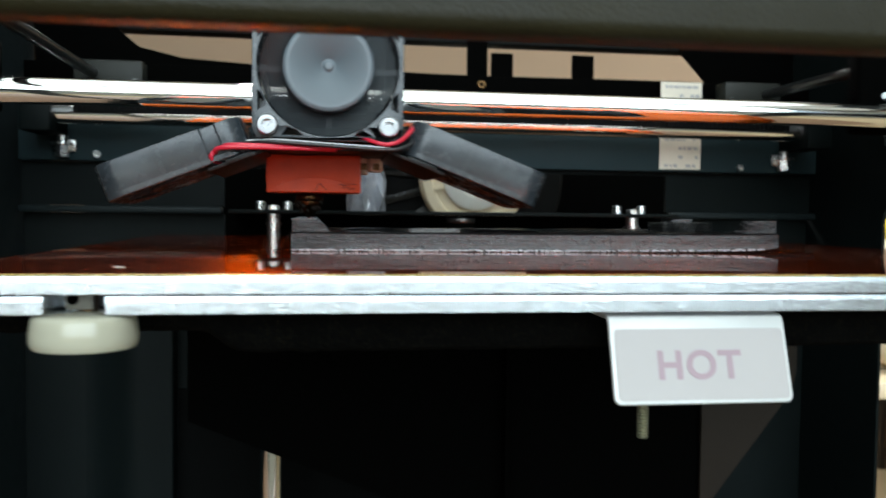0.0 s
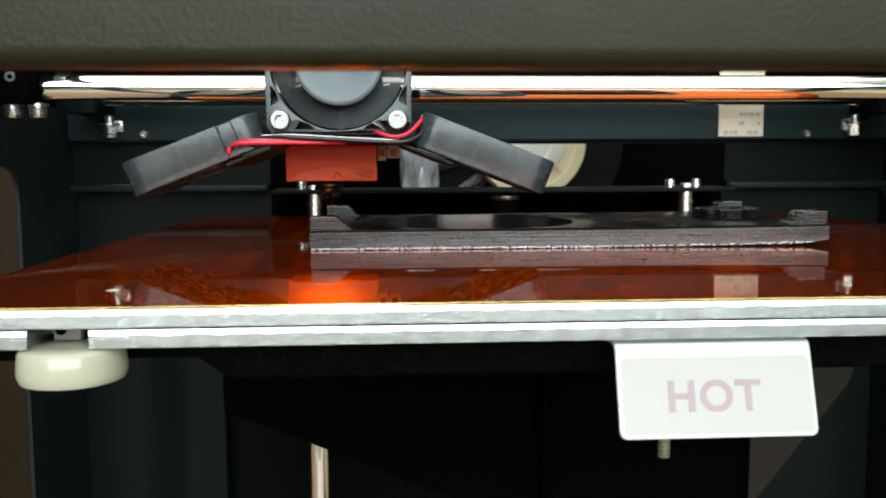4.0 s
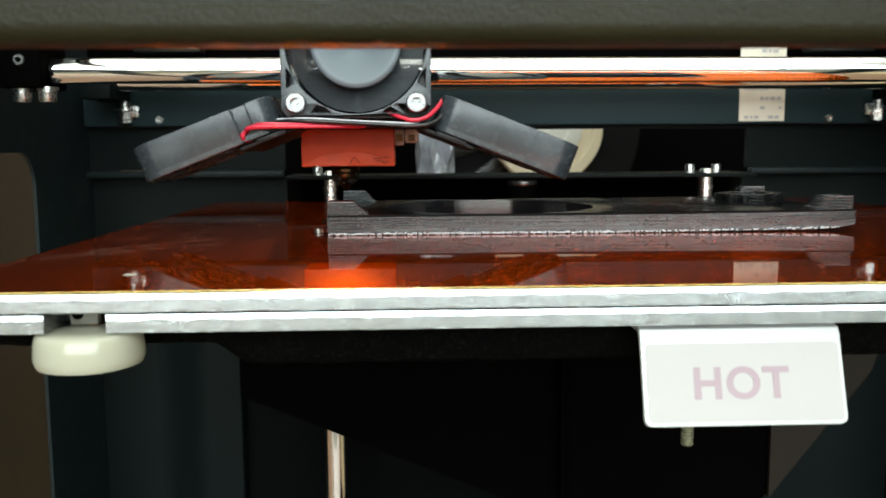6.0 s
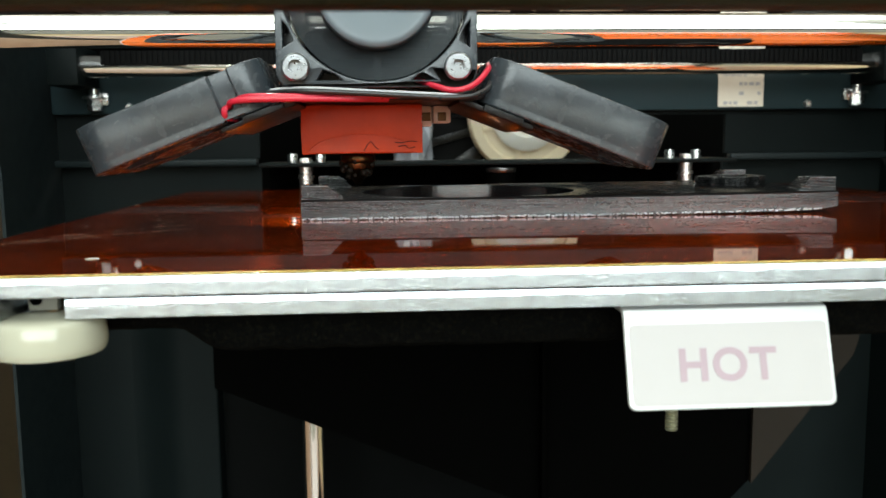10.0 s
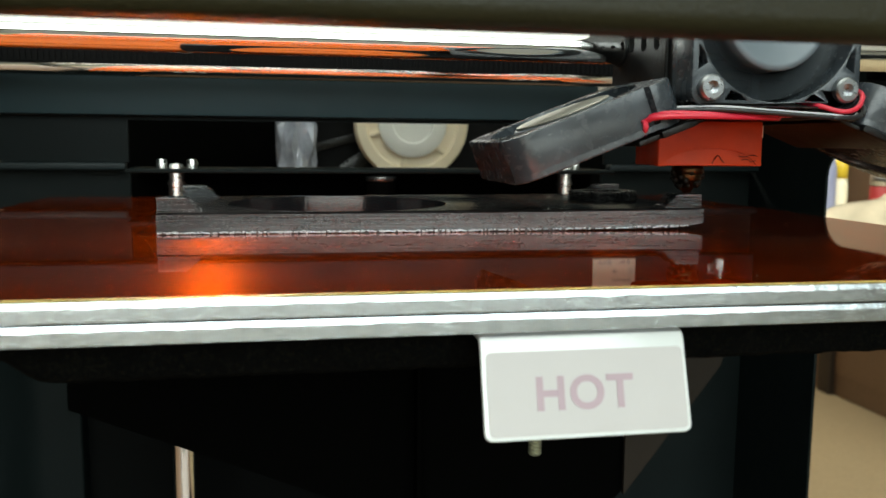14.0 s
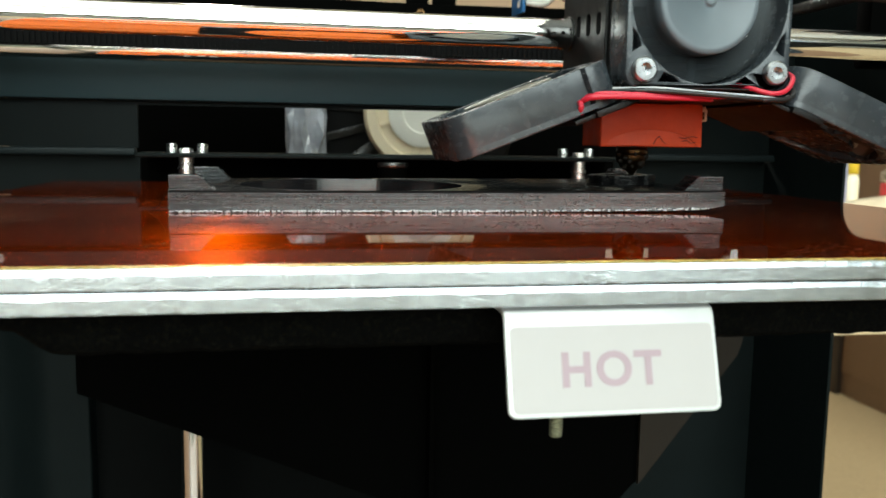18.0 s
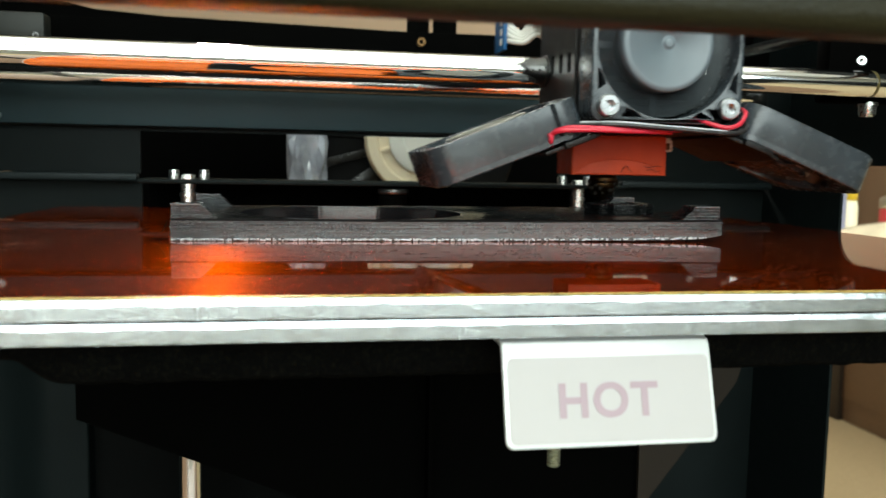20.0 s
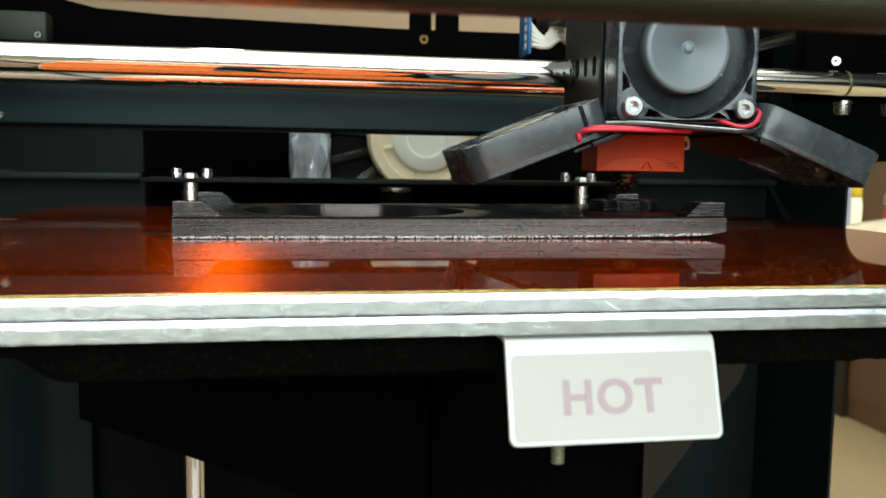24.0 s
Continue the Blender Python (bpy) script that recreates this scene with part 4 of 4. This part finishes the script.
# ---- print head ----
def axial_fan(parent, m, name, label, screws=True, corner=0.0034, notch=0):
    """A 40 mm fan in its own space: face towards +z, 10 mm deep, middle of the face at 0."""
    d = 0.010
    tri = []
    for a in range(4):
        c, s = math.cos(radians(90 * a)), math.sin(radians(90 * a))
        for q in ([(0.0185, 0.0121), (0.0185, 0.0070), (0.0172, 0.0085), (0.0165, 0.0108)], [(0.0121, 0.0185), (0.0108, 0.0165), (0.0085, 0.0172), (0.0070, 0.0185)]):
            tri.append([(x * c - y * s, x * s + y * c) for x, y in q])
    outline = rounded(-0.02, -0.02, 0.02, 0.02, corner)
    if notch:
        # a gap for the wires in the front edge, next to one corner
        gap = [(notch * q, w) for q, w in ((0.0088, -0.02), (0.0092, -0.0182), (0.0128, -0.0182), (0.0134, -0.02))]
        outline[21:21] = gap if notch > 0 else gap[::-1]
    fr = part(name, sheet([outline] + [circle(0, 0, 0.0188 if screws else 0.0175, 64)] + (tri if screws else []), d - 0.0002, Matrix.Translation((0, 0, -d / 2)), 0.0003), PLASTIC, parent, label, m)
    part("seam", sheet([rounded(-0.0201, -0.0201, 0.0201, 0.0201, corner + 0.0001), circle(0, 0, 0.019, 40)], 0.0012, Matrix.Translation((0, 0, -d + 0.0011))), PLASTIC, fr)
    spin = [part("hub", lathe([(0.0121, -0.0085), (0.0121, -0.0012), (0.0118, -0.0008), (0.0106, -0.00055), (0.0104, -0.0007), (0.0022, -0.0007), (0.0021, -0.0010), (0.0014, -0.0010), (0.0013, -0.0005), (0.0008, -0.0004)], 64), LIT_HUB, fr, "fan hub, its lit grey in the colour")]
    for k in range(7):
        bm = bmesh.new()
        grid = []
        for i in range(5):
            r = 0.0119 + 0.0064 * i / 4
            row = []
            for j in range(5):
                u = j / 4
                a = 2 * math.pi * k / 7 + 0.25 * i / 4 + 0.72 * u
                row.append([bm.verts.new((r * math.cos(a), r * math.sin(a), -0.003 - 0.0055 * u - d2)) for d2 in (0, 0.0006)])
            grid.append(row)
        for i in range(4):
            for j in range(4):
                for q in (0, 1):
                    c = (grid[i][j][q], grid[i + 1][j][q], grid[i + 1][j + 1][q], grid[i][j + 1][q])
                    bm.faces.new(c if q == 0 else c[::-1])
        rim = [(0, j) for j in range(4)] + [(i, 4) for i in range(4)] + [(4, j) for j in range(4, 0, -1)] + [(i, 0) for i in range(4, 0, -1)]
        for (i, j), (i2, j2) in zip(rim, rim[1:] + rim[:1]):
            bm.faces.new((grid[i][j][0], grid[i2][j2][0], grid[i2][j2][1], grid[i][j][1]))
        bmesh.ops.recalc_face_normals(bm, faces=bm.faces)
        spin.append(part("blade", smooth(bm), BLADE, fr, "dark fan blade"))
    part("back_spokes", join(box(-0.0191, 0.0191, -0.0008, 0.0008, -d + 0.0002, -d + 0.0012), box(-0.0008, 0.0008, -0.0191, 0.0191, -d + 0.0003, -d + 0.0013), rod((0, 0, -d + 0.0001), (0, 0, -0.0087), 0.0115, 32)), PLASTIC, fr)
    if screws:
        for x in (-0.016, 0.016):
            for y in (-0.016, 0.016):
                part("screw", bolt((x, y, 0.0019), (0, 0, 1), 0.0028, 0.0019, 0.5), BRIGHT_SCREW, fr, "bright cap screw")
    return spin


FAN_Z = 0.0484


def print_head():
    hd = thing("print_head", None, "black print head with three small fans and red wires", "print head")
    front = Matrix.Translation((0, 0, FAN_Z)) @ XZ
    rotor = axial_fan(hd, front, "front_fan", "black front cooling fan, its hub coloured lit grey")
    # housing behind the fan
    for k in range(8):
        part("heatsink_fin", box(-0.0115, 0.0115, 0.0125, 0.034, 0.031 + k * 0.0042, 0.0325 + k * 0.0042), GREY_PLASTIC, hd)
    # Pale plate added behind the slots for the light seen through them.
    part("slot_backing", box(-0.0184, -0.0176, 0.0150, 0.040, 0.0405, 0.0505), CONNECTOR, hd, "added pale plate for the light in the slots")
    side = sheet([[(0.0101, 0.029), (0.0455, 0.029), (0.0455, 0.074), (0.0101, 0.074)], *[rounded(0.0171 + k * 0.0073, 0.0420 + 0.0004 * k, 0.0203 + k * 0.0073, 0.0476 + 0.0004 * k, 0.0014, 4) for k in range(3)]], 0.0014, YZ)
    me = bpy.data.meshes.new("side_plate")
    side.to_mesh(me)
    side.free()
    for x in (-0.0192, 0.0192):
        part("side_plate", me, SPECKLED, hd, "", Matrix.Translation((x, 0, 0)))
    part("side_seam", box(-0.0206, -0.0198, 0.0120, 0.0134, 0.030, 0.073, 0.0003), SPECKLED, hd)
    part("back_plate", box(-0.0184, 0.0184, 0.0445, 0.046, 0.029, 0.074), SPECKLED, hd)
    part("under_plate", box(-0.024, 0.024, 0.006, 0.046, 0.0262, 0.0276, 0.0004), SPECKLED, hd)
    for s in (-1, 1):
        part("rod_bush", rod((s * 0.0200, ROD_BACK, ROD_Z), (s * 0.0207, ROD_BACK, ROD_Z), 0.0046, 32, 0.0004), SPECKLED, hd)
        # side fan, hung on a folded bracket, its outer edge low
        tilt = 21.3
        cx, cz = s * 0.0388 + (0.0018 if s > 0 else -0.0016), 0.0232
        m = Matrix.Translation((cx, 0.020, cz)) @ Matrix.Rotation(radians(s * tilt), 4, "Y") @ Matrix.Translation((0, 0, 0.0048))
        spun = axial_fan(hd, m, "side_fan", "black side cooling fan, tilted down", screws=False, corner=0.0056, notch=1 if s < 0 else 0)
        part("label", sheet([circle(0, 0, 0.0112, 40)], 0.0002, Matrix.Translation((0, 0, -0.0003))), FAN_LABEL, spun[0], "khaki paper label on the hub")
        fine = random.Random(31 + s)
        marks = bmesh.new()
        for k in range(46):
            u, w, a = fine.uniform(-0.0145, 0.0145), fine.uniform(-0.0092, -0.0008), fine.gauss(0, 0.5)
            bmesh.ops.create_cube(marks, size=1, matrix=Matrix.LocRotScale((u, -0.02003, w), Euler((0, a, 0)), (fine.uniform(0.00008, 0.0011) if k % 3 == 0 else 0.0001, 0.00004, 0.00004)))
        tagged(part("scratches", marks, SCUFF, hd, "fine pale scratches on the fan's wall", m), kind="stuff")
        mb = Matrix.Translation((cx, 0.020, cz)) @ Matrix.Rotation(radians(s * tilt), 4, "Y")
        part("fan_bracket", join(box(-0.008, 0.008, -0.0195, 0.0195, -0.0068, -0.0057, 0.0003), box(-0.003, 0.0055, -0.021, -0.018, -0.0068, -0.0053, 0.0003)), SPECKLED, hd, "", mb @ Matrix.Translation((-s * 0.0155, 0, 0)))
    # heater block, wrapped in amber tape, with a folded lower edge
    hb = part("heater_block", heater_shape(), KAPTON_TAPE, hd, "heater block wrapped in amber tape")
    arch = [(0.0097 - 0.0270 * k / 24, 0.0152 + 0.0042 * max(0, 1 - ((k - 12) / 10.5) ** 2) ** 0.5) for k in range(25)]
    part("tape_fold", sheet([[(-0.0173, 0.0258), (0.0096, 0.0258)] + arch], 0.0003, Matrix.Translation((0, 0.0211, 0)) @ XZ, 0.0001), KAPTON_TAPE, hb)
    for pts in (((-0.0035, 0.0208, 0.0157), (-0.0026, 0.0207, 0.0172), (-0.0018, 0.0207, 0.0177), (-0.0010, 0.0207, 0.0166), (-0.0002, 0.0208, 0.0160)), ((0.0035, 0.0208, 0.0176), (0.0050, 0.0207, 0.0174), (0.0068, 0.0207, 0.0178), (0.0085, 0.0208, 0.0176)), ((0.0042, 0.0208, 0.0166), (0.0058, 0.0207, 0.0168), (0.0066, 0.0207, 0.0162), (0.0080, 0.0208, 0.0165))):
        part("burnt_crease", tube(pts, 0.0001, 5), CHAR, hb, "dark burnt crease in the tape")
    part("nozzle", join(lathe([(0.0006, 0.0078), (0.0029, 0.0112), (0.0034, 0.0116), (0.0034, 0.0149)], 24), lathe([(0.0035, 0.0128), (0.0041, 0.0133), (0.0040, 0.0145), (0.0036, 0.0149)], 12)), BRASS, hd, "brass nozzle crusted with burnt plastic", Matrix.Translation((-0.0052, 0.030, 0)))
    rng = random.Random(8)
    crust = bmesh.new()
    for k in range(44):
        a = rng.uniform(0, 6.28)
        z = rng.uniform(0.0095, 0.0147)
        r = 0.0009 + 0.0026 * min(1, (z - 0.0085) / 0.003)
        bmesh.ops.create_icosphere(crust, subdivisions=1, radius=rng.uniform(0.0004, 0.0011), matrix=Matrix.Translation((-0.0052 + r * math.cos(a), 0.030 + r * math.sin(a), z)))
    part("crust", smooth(crust, 80), CHAR, hd, "burnt black crust")
    # white wire blocks beside the heater
    tbk = part("terminal_block", join(box(0.0097, 0.0125, 0.0325, 0.0385, 0.0212, 0.0261, 0.0004), box(0.0128, 0.0170, 0.0325, 0.0385, 0.0220, 0.0261, 0.0004)), CONNECTOR, hd, "two pale plastic wire terminals")
    for x in (0.0112, 0.0149):
        part("terminal_clip", box(x - 0.0010, x + 0.0010, 0.0321, 0.0326, 0.0225, 0.0245), BRASS, tbk)
    # wires below the fan
    W = [((-0.0295, 0.004, 0.0255), (-0.026, -0.0005, 0.0268), (-0.018, -0.0015, 0.0268), (-0.006, -0.0012, 0.0266), (0.002, 0.0012, 0.0268), (0.008, 0.004, 0.0272)),
         ((-0.0295, 0.003, 0.0245), (-0.0285, -0.0008, 0.0258), (-0.022, -0.0022, 0.0262), (-0.006, -0.0012, 0.0262), (0.002, 0.002, 0.0262)),
         ((-0.025, 0.004, 0.0275), (-0.015, -0.0018, 0.0277), (-0.004, -0.0026, 0.0272), (0.010, -0.0028, 0.0264), (0.0175, -0.0012, 0.0262), (0.0215, 0.003, 0.0268), (0.0225, 0.010, 0.0280)),
         ((-0.024, 0.005, 0.0281), (-0.014, -0.0010, 0.0283), (-0.002, -0.0020, 0.0276), (0.010, -0.0022, 0.0270), (0.018, -0.0008, 0.0266), (0.022, 0.003, 0.0275)),
         ((0.0075, 0.006, 0.0305), (0.0105, 0.0005, 0.0290), (0.0150, -0.0018, 0.0277), (0.0190, -0.0012, 0.0287), (0.0222, 0.002, 0.0318), (0.0232, 0.008, 0.0335)),
         ((-0.0297, 0.003, 0.0252), (-0.0302, -0.0003, 0.0242), (-0.0300, 0.0006, 0.0228), (-0.0285, 0.004, 0.0224)),
         ((0.012, -0.0026, 0.0262), (0.0185, -0.0018, 0.0265), (0.0222, 0.001, 0.0283), (0.0236, 0.006, 0.0315))]
    for pts, mat, r in zip(W, (RED_WIRE, RED_WIRE, BLACK_WIRE, GREY_WIRE, RED_WIRE, RED_WIRE, BLACK_WIRE), (0.00055, 0.00065, 0.00055, 0.0004, 0.0006, 0.0006, 0.0006)):
        part("wire", tube(pts, r), mat, hd)
    # plug board at the back corner of the head
    part("rear_arm", box(-0.0182, -0.0105, 0.0462, 0.086, 0.064, 0.074, 0.0006), SPECKLED, hd)
    pb = part("plug_board", box(-0.0245, -0.0235, 0.072, 0.085, 0.0546, 0.0735, 0.0003), BLUE, hd, "small blue label plate")
    for k in range(5):
        part("print_bar", box(-0.02465, -0.02451, 0.075, 0.0775, 0.0565 + 0.0031 * k, 0.0585 + 0.0031 * k), CONNECTOR, pb)
        part("lead", tube([(-0.0113, 0.071 + 0.0012 * k, 0.0585 + 0.0014 * k), (-0.015, 0.068 + 0.001 * k, 0.0592 + 0.0016 * k), (-0.0185, 0.070 + 0.001 * k, 0.0567 + 0.0009 * k), (-0.0234, 0.075 + 0.001 * k, 0.058 + 0.0023 * k)], 0.0008), CONNECTOR, pb, "pale wire")
    return hd, rotor


def heater_shape():
    bm = box(-0.0174, 0.0097, 0.0212, 0.0345, 0.0151, 0.0261, 0.0003, 1)
    bmesh.ops.subdivide_edges(bm, edges=[e for e in bm.edges if e.calc_length() > 0.006], cuts=8, use_grid_fill=True)
    for v in bm.verts:
        v.co += 0.00022 * Vector(noise.noise_vector(v.co * 260))
    return smooth(bm, 20)


def rear_spool():
    sp = thing("filament_spool", Matrix.Translation((0.1046, 0.40, 0.0320)) @ Matrix.Scale(1.24, 4), "black filament reel with a cream plastic end cap", "spool")
    turn = Matrix.Rotation(radians(90), 4, "X")
    cap = part("end_cap", lathe([(0.0262, -0.012), (0.0275, -0.011), (0.0275, -0.001), (0.0268, 0.0), (0.0225, 0.0003), (0.0215, -0.0012), (0.0150, -0.0016), (0.0142, 0.0012), (0.0118, 0.0014), (0.0110, -0.003), (0.0060, -0.0032), (0.0055, 0.0004), (0.0008, 0.0006)], 56, turn), SPOOL, sp, "cream plastic cap with raised rings")
    for k in range(6):
        a = 2 * math.pi * k / 6 + 0.3
        part("cap_rib", box(0.0150, 0.0216, -0.0011, 0.0011, -0.002, -0.0002, 0.0003), SPOOL, cap, "", turn @ Matrix.Rotation(a, 4, "Z"))
    part("cap_disc", lathe([(0.0166, -0.0010), (0.0166, 0.0010), (0.0155, 0.0016), (0.0100, 0.0017), (0.0094, 0.0009), (0.004, 0.0008)], 48, turn), CAP_WHITE, sp, "white inner disc of the cap")
    part("winding", lathe([(0.049, -0.07)] + [(0.05 + 0.0006 * (k % 2), -0.068 + k * 0.0011) for k in range(46)] + [(0.049, -0.0165)], 48, turn), FILAMENT, sp)
    for k in range(11):
        a = radians(105 + 15 * (k + 0.3 * math.sin(k * 2.1)))
        part("reel_spoke", box(0.026, 0.054, -0.0019, 0.0019, -0.0018, -0.0008, 0.0004), REEL, sp, "glossy black reel spoke", turn @ Matrix.Rotation(a, 4, "Z") @ Matrix.Translation((0, 0, -0.0125)) @ Matrix.Rotation(radians(18 * math.sin(k * 3.7)), 4, "X"))


def bag():
    bg = thing("clear_bag", Matrix.Translation((0.037, 0.40, 0.018)) @ Matrix.Scale(1.24, 4), "crumpled clear plastic bag behind the rear opening", "bag")
    bm = bmesh.new()
    bmesh.ops.create_icosphere(bm, subdivisions=3, radius=1, matrix=Matrix.Diagonal((0.0095, 0.012, 0.03, 1)))
    for v in bm.verts:
        v.co *= 1 + 0.45 * noise.noise(v.co * 140) + 0.25 * noise.noise(v.co * 300)
    part("film", smooth(bm, 8), CLEAR, bg)


def outside():
    """Things on the desk beyond the right-hand opening."""
    st = thing("side_table", None, "side table with a cream laminate top and brown wooden legs", "table")
    part("tabletop", box(0.575, 1.9, 0.67, 1.2, -0.178, -0.16, 0.004), LAMINATE, st)
    for x in (1.5, 1.84):
        for y in (0.7, 1.14):
            part("leg", box(x, x + 0.04, y, y + 0.04, FLOOR, -0.1785, 0.003), DESK_WOOD, st)
    b = thing("lilac_bottle", Matrix.Translation((0.621, 0.75, -0.16)), "pale lilac plastic bottle on the side table", "bottle")
    part("bottle_body", lathe([(0.011, 0.0), (0.013, 0.004), (0.013, 0.155), (0.010, 0.17), (0.006, 0.173)], 32), PALE_BLUE, b)
    part("cap", lathe([(0.007, 0.1735), (0.007, 0.19), (0.005, 0.192)], 24), WHITE_PAINT, b)
    g = thing("glue_bottle", Matrix.Translation((0.6435, 0.755, -0.16)), "tan glue bottle with a bright yellow cap", "bottle")
    part("bottle_body", lathe([(0.008, 0.0), (0.0095, 0.003), (0.0095, 0.137), (0.008, 0.145)], 28), SPOOL, g)
    part("cap", lathe([(0.0085, 0.1455), (0.0085, 0.163), (0.006, 0.168)], 24), YELLOW, g)
    c = thing("cream_cloth_bag", Matrix.Translation((0.71, 0.725, -0.16)), "slumped cream cloth bag on the side table", "bag")
    bm = bmesh.new()
    bmesh.ops.create_icosphere(bm, subdivisions=4, radius=1, matrix=Matrix.Diagonal((0.125, 0.045, 0.072, 1)))
    for v in bm.verts:
        v.co *= 1 + 0.2 * noise.noise(v.co * 22)
        v.co.z = max(v.co.z, -0.060)
    bmesh.ops.transform(bm, matrix=Matrix.Translation((0, 0, 0.060)), verts=bm.verts)
    part("sack", smooth(bm, 60), CLOTH, c)
    r = thing("red_tin", Matrix.Translation((0.87, 0.95, -0.16)), "small red tin on the side table", "tin")
    part("tin_body", lathe([(0.03, 0.0), (0.032, 0.002), (0.032, 0.125), (0.03, 0.127)], 32), RED_CLOTH, r)
    part("tin_lid", lathe([(0.0325, 0.1275), (0.0325, 0.14), (0.029, 0.143)], 32), STEEL, r)


room()
sideboard()
housing()
bed()
bed_wear()
printed_part()
gantry()
rear_spool()
bag()
outside()
HEAD, ROTOR = print_head()
CROSS = cross_rod()

HEAD_PATH = [
    (0.0, 0.0091, 0.0991),
    (0.2, 0.0077, 0.1192),
    (0.5, 0.0053, 0.118),
    (0.8, 0.0066, 0.1002),
    (1.0, 0.006, 0.104),
    (1.2, 0.0055, 0.1175),
    (1.5, 0.0106, 0.1145),
    (3.5, 0.0098, 0.1081),
    (3.8, 0.0059, 0.1194),
    (4.0, 0.0051, 0.1144),
    (4.2, 0.0055, 0.1125),
    (4.5, 0.0054, 0.1125),
    (4.8, 0.0098, 0.1048),
    (5.0, 0.0057, 0.1094),
    (5.2, 0.0057, 0.1106),
    (5.5, 0.0043, 0.1107),
    (5.8, 0.0112, 0.1089),
    (6.0, 0.0055, 0.1097),
    (6.2, 0.0046, 0.115),
    (6.5, 0.0096, 0.1097),
    (6.8, 0.0079, 0.0714),
    (7.0, 0.0112, 0.0682),
    (7.2, 0.0046, 0.0671),
    (7.5, 0.0061, 0.0679),
    (7.7, 0.0112, 0.07),
    (8.0, 0.0051, 0.0682),
    (8.2, 0.0069, 0.0641),
    (8.5, 0.0058, 0.0674),
    (8.7, 0.0062, 0.0675),
    (9.0, 0.0075, 0.0628),
    (9.2, 0.0058, 0.062),
    (9.5, 0.0111, 0.055),
    (11.5, 0.0454, 0.0584),
    (11.7, 0.0714, 0.0565),
    (11.9, 0.0939, 0.0539),
    (12.0, 0.1056, 0.0579),
    (12.1, 0.1205, 0.0663),
    (12.5, 0.1361, 0.061),
    (12.7, 0.1321, 0.0601),
    (13.0, 0.1294, 0.0561),
    (13.3, 0.1318, 0.0557),
    (13.6, 0.1317, 0.0588),
    (13.8, 0.1328, 0.0627),
    (14.0, 0.1327, 0.0601),
    (14.2, 0.1354, 0.0628),
    (14.4, 0.1351, 0.0707),
    (14.7, 0.1345, 0.0694),
    (15.0, 0.1333, 0.0693),
    (15.3, 0.1355, 0.0693),
    (15.6, 0.1322, 0.0694),
    (15.8, 0.1294, 0.0709),
    (16.0, 0.1345, 0.0695),
    (16.2, 0.1344, 0.0671),
    (16.4, 0.1299, 0.0705),
    (16.6, 0.1214, 0.0776),
    (16.8, 0.1286, 0.083),
    (17.0, 0.1286, 0.0913),
    (17.2, 0.1209, 0.0931),
    (17.4, 0.1135, 0.0896),
    (17.6, 0.1114, 0.0822),
    (17.8, 0.1167, 0.0765),
    (18.0, 0.1193, 0.0759),
    (18.2, 0.1252, 0.0785),
    (18.4, 0.1298, 0.0837),
    (18.5, 0.1299, 0.0886),
    (18.62, 0.1258, 0.0916),
    (18.77, 0.1196, 0.0935),
    (18.92, 0.1139, 0.0903),
    (19.07, 0.112, 0.0841),
    (19.22, 0.1152, 0.0784),
    (19.37, 0.1214, 0.0765),
    (19.52, 0.1271, 0.0797),
    (19.67, 0.129, 0.0859),
    (19.82, 0.1258, 0.0916),
    (19.97, 0.1196, 0.0935),
    (20.12, 0.1139, 0.0903),
    (20.27, 0.112, 0.0841),
    (20.5, 0.1126, 0.0775),
    (20.7, 0.1203, 0.0769),
    (20.9, 0.1257, 0.0838),
    (21.0, 0.1258, 0.0889),
    (21.2, 0.1209, 0.0929),
    (21.4, 0.117, 0.0903),
    (21.6, 0.1141, 0.0852),
    (21.8, 0.1165, 0.0805),
    (22.0, 0.1219, 0.0787),
    (22.2, 0.1257, 0.0852),
    (22.4, 0.1222, 0.0906),
    (22.6, 0.1184, 0.0918),
    (22.8, 0.1121, 0.0871),
    (23.0, 0.1161, 0.0789),
    (23.2, 0.1238, 0.0803),
    (23.4, 0.1283, 0.0854),
    (23.6, 0.1253, 0.089),
    (23.8, 0.1314, 0.1066),
    (24.0, 0.1298, 0.1086),
]


def motions():
    for piece in ROTOR:
        walk(piece, [(k / 30, pose(0, 0, 0, 0, 0, -85 * k)) for k in range(721)])
    walk(HEAD, [(t, pose(x, y, 0)) for t, x, y in HEAD_PATH])
    walk(CROSS, [(t, pose(0, y + ROD_BACK, 0)) for t, x, y in HEAD_PATH])


motions()
